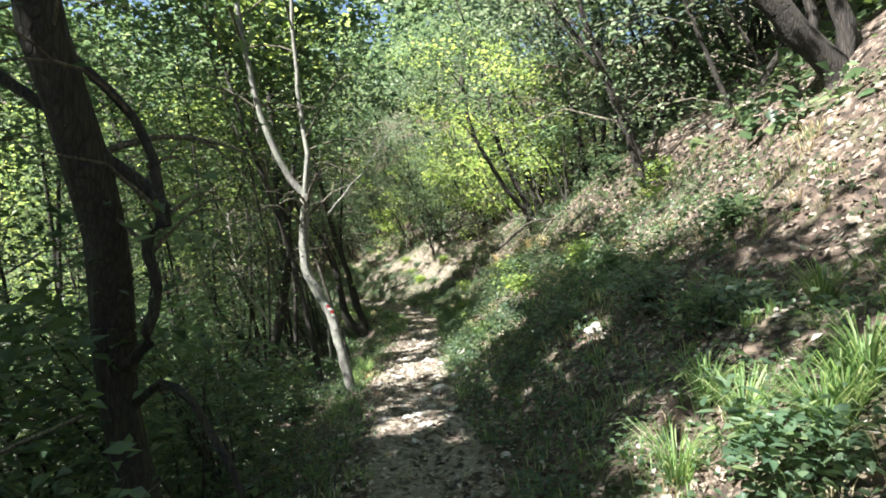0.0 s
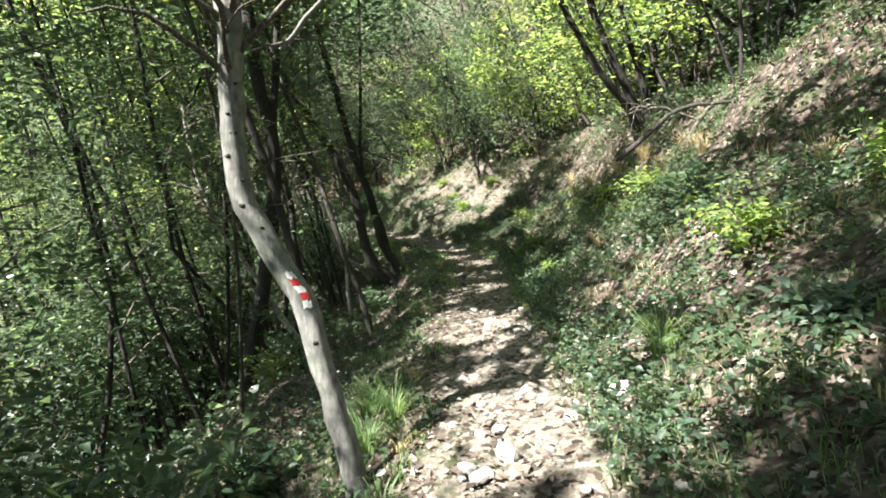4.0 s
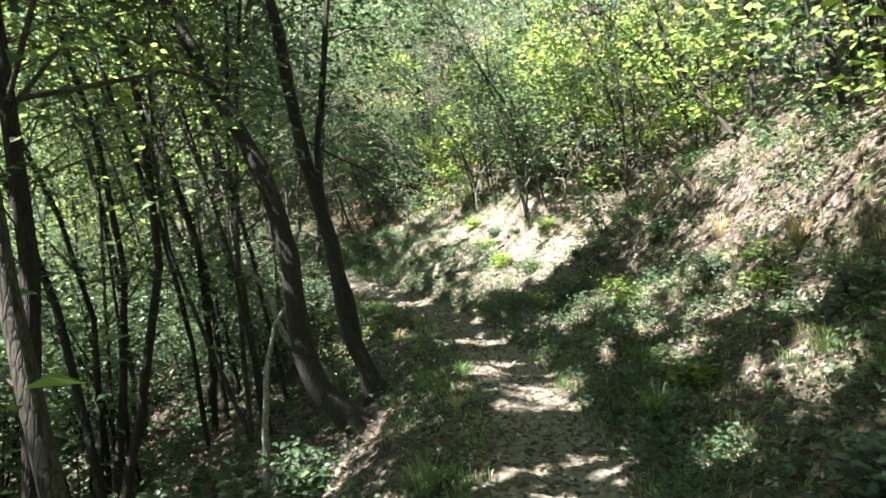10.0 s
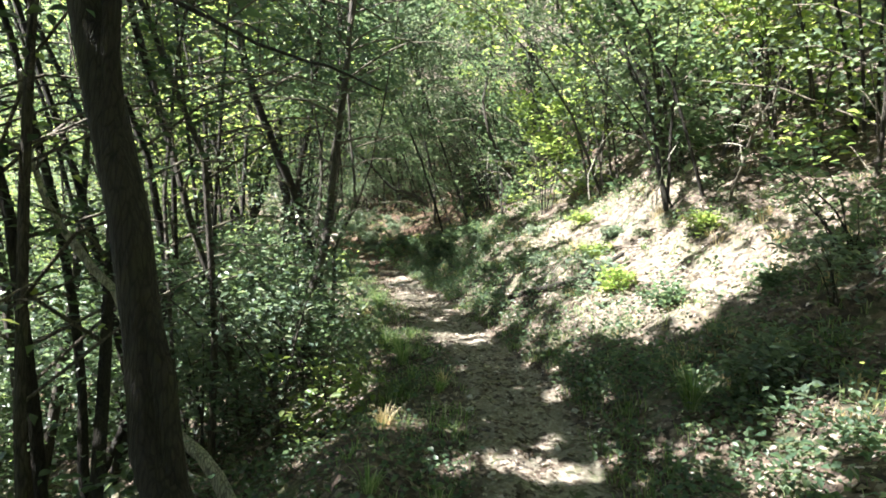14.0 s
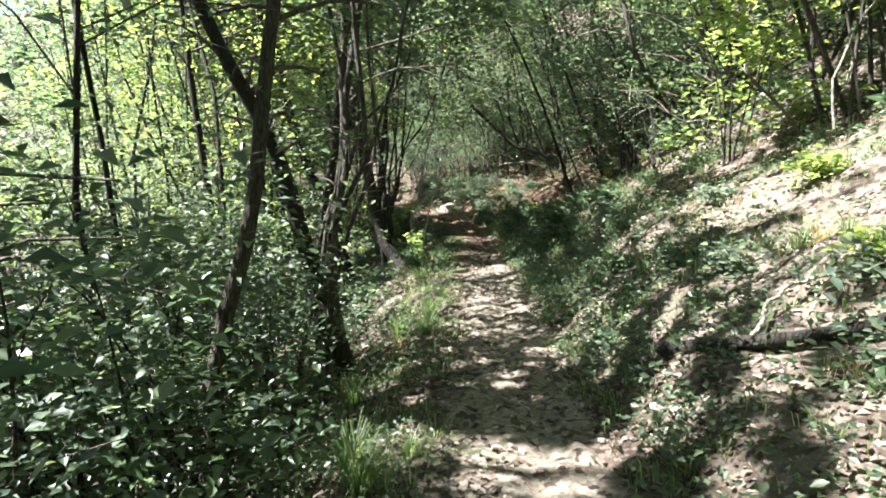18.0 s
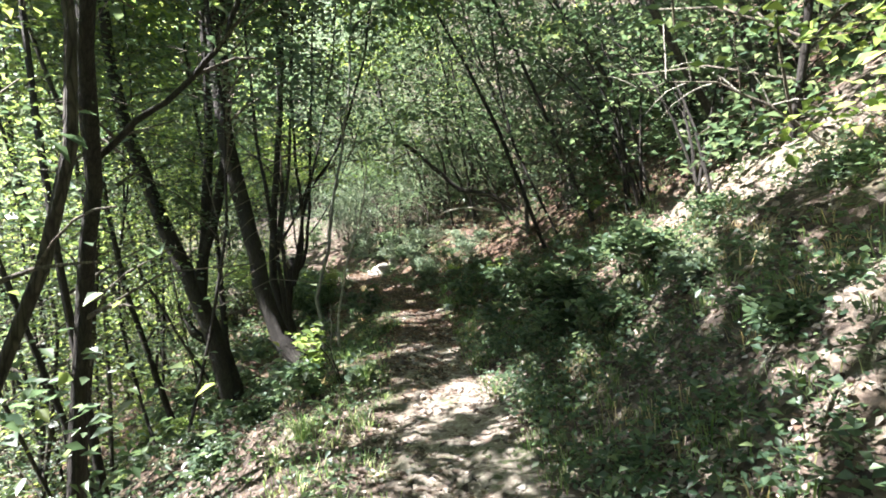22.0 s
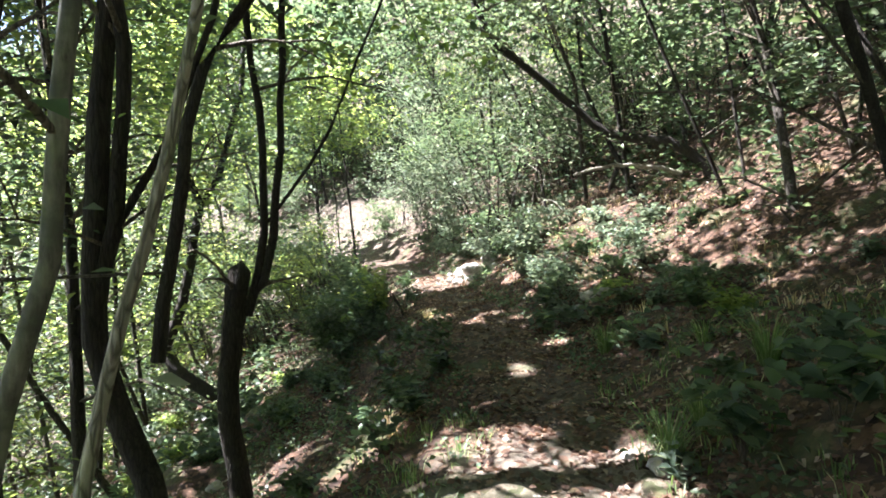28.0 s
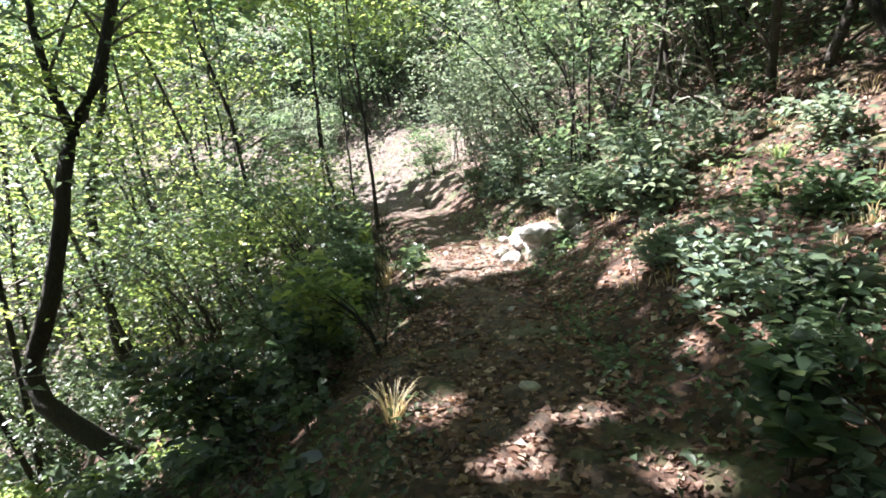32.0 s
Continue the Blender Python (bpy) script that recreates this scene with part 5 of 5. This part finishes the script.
def tuft(s, u, n, length, mat, label):
    """One thick tuft of arching grass."""
    p = on_ground(s, u)
    a = RNG.uniform(0, 6.28, n)
    L = length * RNG.uniform(.5, 1.15, n)[:, None]
    d = np.stack([np.cos(a), np.sin(a), np.zeros(n)], 1)
    w = np.stack([-np.sin(a), np.cos(a), np.zeros(n)], 1) * .003
    b = p + d * RNG.uniform(0, .05, (n, 1)) - (0, 0, .02)
    o = RNG.uniform(.15, .8, (n, 1))
    m1 = b + d * L * o * .35 + np.array([0, 0, .5]) * L
    m2 = b + d * L * o * .8 + np.array([0, 0, .72]) * L
    t = b + d * L * o * 1.25 + np.array([0, 0, .62]) * L
    v = np.stack([b - w, b + w, m1 + w, m1 - w, m2 + w * .7, m2 - w * .7, t], 1).reshape(-1, 3)
    i = np.arange(n)[:, None] * 7
    ob = mesh_object("grass_tuft", v - p, [i + [0, 1, 2, 3], i + [3, 2, 4, 5], i + [5, 4, 6]], mat)
    ob.location = Vector([float(x) for x in p])
    return tagged(ob, label, "grass", "grass tufts")


for s, u in ((16.0, 1.4), (16.3, 1.28), (16.4, 1.0), (16.0, 1.6), (16.7, 1.35), (16.0, 1.5), (16.9, 2.2), (21.6, .9), (26.9, 2.4), (48.9, .75), (50.9, .8), (49.1, 1.2), (30.2, 1.1), (33.2, 1.0), (29.0, .8), (48.7, .5), (38.0, -1.2), (36.6, -.9), (36.9, -1.0), (39.5, -.8), (39.7, -1.1), (40.2, -.8), (22.4, -.95), (21.9, -.7), (21.7, -.85), (35.9, -.9), (43.9, -.7)):
    tuft(s, u, 130, .38, GRASS, "arching tuft of light green grass on the bank")
for _ in range(70):
    u = RNG.choice([RNG.uniform(.65, 3.2), -RNG.uniform(.6, 1.2)])
    tuft(RNG.uniform(13, 60), u, 60, RNG.uniform(.16, .3), [GRASS, STRAW, GRASS][RNG.randint(3)], "small tuft of grass beside the trail")


# ---- the painted trail mark ----
def trail_mark():
    """Three white and two red bars, brushed round the trunk of the grey tree."""
    spine, girth = MARKED
    face = np.array([.28, -.96, 0.0])
    for z0, hgt, mat in ((1.05, .036, WHITE_PAINT), (1.012, .036, RED_PAINT), (.975, .036, WHITE_PAINT), (.938, .036, RED_PAINT), (.9, .038, WHITE_PAINT)):
        vs = []
        k = 9
        for row, z in enumerate(np.linspace(z0 - hgt / 2, z0 + hgt / 2, 4)):
            c = np.array([np.interp(z, spine[:, 2], spine[:, i]) for i in range(3)])
            r = np.interp(z, spine[:, 2], girth) * 1.09
            for a in np.linspace(-.2, .46, k) + RNG.normal(0, .03, k):
                d = np.array([face[0] * np.cos(a) - face[1] * np.sin(a), face[0] * np.sin(a) + face[1] * np.cos(a), 0])
                edge = RNG.normal(0, .004) if row in (0, 3) else 0
                vs.append(c + d * r + (0, 0, edge))
        i, j = np.meshgrid(np.arange(3), np.arange(k - 1), indexing="ij")
        f = np.stack([i * k + j, i * k + j + 1, (i + 1) * k + j + 1, (i + 1) * k + j], -1).reshape(-1, 4)
        name = "white_bar" if mat is WHITE_PAINT else "red_bar"
        ob = mesh_object(name, np.array(vs), f, mat, marked_tree, True)
        local(ob, marked_tree.location)



def knot(z, a, r):
    """A dark scar where a branch fell, sunk into the bark of the grey tree."""
    spine, girth = MARKED
    c = np.array([np.interp(z, spine[:, 2], spine[:, i]) for i in range(3)])
    out = np.array([math.cos(a), math.sin(a), 0])
    side = np.array([-math.sin(a), math.cos(a), 0])
    c = c + out * np.interp(z, spine[:, 2], girth) * .97
    vs = [c + out * r * .55]
    for ring, lift in ((.55, .5), (1.0, .12), (1.25, -.25)):
        for b in np.linspace(0, 2 * math.pi, 9)[:-1]:
            w = r * ring * (1 + .15 * math.sin(3 * b + z * 40))
            vs.append(c + side * math.cos(b) * w * 1.25 + np.array([0, 0, 1.0]) * math.sin(b) * w * .8 + out * r * lift)
    faces = [[[0, 1 + j, 1 + (j + 1) % 8] for j in range(8)], [[1 + 8 * k + j, 9 + 8 * k + j, 9 + 8 * k + (j + 1) % 8, 1 + 8 * k + (j + 1) % 8] for k in range(2) for j in range(8)]]
    local(mesh_object("knot", np.array(vs), [np.array(f) for f in faces], BARK_DARK, marked_tree, True), marked_tree.location)


for z, a, r in ((1.42, -1.5, .016), (1.55, -.9, .013), (1.68, -1.9, .015), (1.8, -1.2, .018), (1.9, -1.7, .012), (2.05, -1.0, .016), (2.15, -1.6, .02), (2.3, -1.3, .014), (2.38, -1.9, .016), (1.3, -1.1, .014), (.7, -1.4, .014)):
    knot(z, a, r * .8)
trail_mark()


# ---- stones ----
def stone(x, y, size, mat, label, sink=.3, flat=.7):
    bm = bmesh.new()
    bmesh.ops.create_icosphere(bm, subdivisions=3 if size > .07 else 2, radius=1)
    off = Vector((RNG.uniform(0, 50), RNG.uniform(0, 50), 0))
    for v in bm.verts:
        d = noise.noise(v.co * 1.1 + off) * .45 + noise.noise(v.co * 2.7 + off) * .2 + noise.noise(v.co * 6 + off) * .07
        v.co *= 1 + d
        v.co.x *= size * (1 + .3 * math.sin(off.x))
        v.co.y *= size
        v.co.z *= size * flat
    me = bpy.data.meshes.new("stone")
    bm.to_mesh(me)
    bm.free()
    me.materials.append(mat)
    ob = new("stone", me)
    ob.location = (x, y, ground_at(x, y) + size * flat * (1 - sink) * .6)
    ob.rotation_euler = (RNG.uniform(-.3, .3), RNG.uniform(-.3, .3), RNG.uniform(0, 6.28))
    return tagged(ob, label, "stone", "stones along the trail")


for x, y, r in ((-8.65, 40.9, .27), (-8.4, 41.2, .2), (-9.0, 41.1, .16), (-9.3, 41.5, .14), (-8.85, 40.6, .1), (-9.15, 40.85, .09), (-9.3, 41.1, .07), (-8.5, 40.55, .1), (-9.6, 41.6, .08), (-8.1, 40.7, .09), (-5.2, 37.12, .085), (-5.0, 37.02, .08), (-5.12, 37.25, .06), (-5.32, 37.06, .05), (-3.85, 33.55, .07), (-4.05, 33.7, .04)):
    stone(x, y, r, STONE, "pale limestone boulder at the foot of the bank")
for x, y, r in ((1.95, 4.47, .09), (.8, 5.9, .08), (1.05, 6.4, .06), (1.35, 7.4, .07), (1.65, 24.2, .07), (1.0, 25.05, .08), (.6, 7.1, .06), (.9, 7.9, .05)):
    stone(x, y, r, STONE, "pale limestone lying beside the trail")
for n in range(190):
    s, u = (RNG.uniform(13, 60), RNG.normal(.1, .45)) if n < 100 else (RNG.uniform(18.5, 25), RNG.normal(.1, .32))
    p = on_ground(s, u)
    stone(p[0], p[1], RNG.uniform(.018, .05), [STONE, STONE_GREY][RNG.randint(2)], "small stone bedded in the trail", .5, .55)


# ---- dead twigs lying about ----
for n in range(60):
    s, u = RNG.uniform(13, 60), RNG.choice([RNG.uniform(.8, 4.5), -RNG.uniform(.8, 4)])
    a, ln = RNG.uniform(0, 6.28), RNG.uniform(.3, 1.3)
    pts = []
    for k in np.linspace(-.5, .5, 6):
        p0 = on_ground(s + k * ln * np.cos(a), u + k * ln * np.sin(a))
        pts.append(p0 + (0, 0, .02 + RNG.uniform(0, .03)))
    r = RNG.uniform(.004, .012)
    tagged(tubes("fallen_twig", [(np.array(pts) + RNG.normal(0, .015, (6, 3)), np.linspace(r, r * .4, 6))], [BARK_PALE, TWIG, BARK][RNG.randint(3)], None, 5),
           "dry fallen twig lying on the dead leaves", "twig", "fallen twigs")


def dead_limb(s, u, reach, rise, label):
    """A bare, forked, weathered branch lying on the bank."""
    b = on_ground(s, u)
    n = across(s)
    w = []
    main = limb_from(b + (0, 0, .05), np.array([-n[0] + RNG.normal(0, .5), -n[1] + RNG.normal(0, .5), rise]), reach, .2, 8)
    w.append((main, np.linspace(.022, .006, 8)))
    for i in range(2, 8):
        for _ in range(2):
            q = limb_from(main[i], RNG.normal(0, 1, 3) + (-n[0], -n[1], .3), reach * RNG.uniform(.2, .5), .2, 5)
            w.append((q, np.linspace(.009, .003, 5)))
    thing = tagged(empty_at("dead_branch", b), label, "dead wood", "dead branches on the bank")
    for k, part in enumerate(w):
        local(tubes("stem" if k == 0 else "side_branch", [part], BARK_PALE if k % 3 else TWIG, thing, 5), b)


for s, u, reach, rise in ((43.2, 3.6, 1.8, .7), (57.2, 2.8, 1.3, .3), (57.7, 3.1, 1.5, .4), (59.3, 3.4, 1.6, .4), (40.5, 3.4, 1.5, .8), (32.5, 3.0, 1.2, .5), (36.0, 3.2, 1.4, .7), (26.0, 2.9, 1.1, .2)):
    dead_limb(s, u, reach, rise, "bare weathered branch with forked twigs lying on the bank")


# ---- bare roots and a dead limb where the scarp is undercut ----
def exposed_root(points, r, label="bare root hanging from the undercut scarp"):
    c = curve_points(points, 12, .012)
    tagged(tubes("exposed_root", [(c, np.linspace(r, r * .35, 12))], [BARK, BARK_DARK, TWIG][RNG.randint(3)], None, 6, .2), label, "root", "roots on the scarp")


exposed_root([(4.8, 10.8, 2.85), (4.5, 10.86, 2.66), (4.2, 10.9, 2.5), (3.92, 10.98, 2.3), (3.76, 11.0, 2.05), (3.62, 11.04, 1.75), (3.5, 11.06, 1.2)], .035)
exposed_root([(4.2, 10.9, 2.5), (3.98, 10.97, 2.2), (3.82, 10.99, 1.85), (3.78, 10.99, 1.55)], .022)
exposed_root([(3.72, 11.02, 1.95), (3.66, 11.03, 1.65), (3.64, 11.02, 1.35)], .02)
exposed_root([(3.66, 11.05, 1.75), (3.54, 11.08, 1.62), (3.44, 11.1, 1.2)], .014)
exposed_root([(4.62, 10.7, 2.75), (4.4, 10.6, 2.55), (4.15, 10.6, 2.3), (4.05, 10.58, 1.9)], .02)
for n in range(14):
    s, u = RNG.uniform(24, 33), RNG.uniform(2.3, 3.1)
    p = on_ground(s, u)
    q = on_ground(s + RNG.uniform(-.3, .3), u - RNG.uniform(.3, .7))
    exposed_root([p + (0, 0, .02), (p + q) / 2 + (0, 0, RNG.uniform(.08, .2)), q - (0, 0, .03)], RNG.uniform(.008, .02), "thin bare root on the face of the scarp")
for s, u in ((24.9, 2.5), (25.6, 2.6), (26.3, 2.5), (27.4, 2.6), (28.6, 2.6), (30.1, 2.5), (31.4, 2.6)):
    tuft(s, u, 120, .36, STRAW, "hanging fringe of dry grass on the lip of the scarp")
for x, y, r in ((-8.1, 34.4, .09), (-8.4, 34.75, .07), (-8.0, 34.8, .06), (-8.6, 34.5, .08), (-7.8, 35.2, .05)):
    stone(x, y, r, STONE, "pale limestone on the slope below the trail")
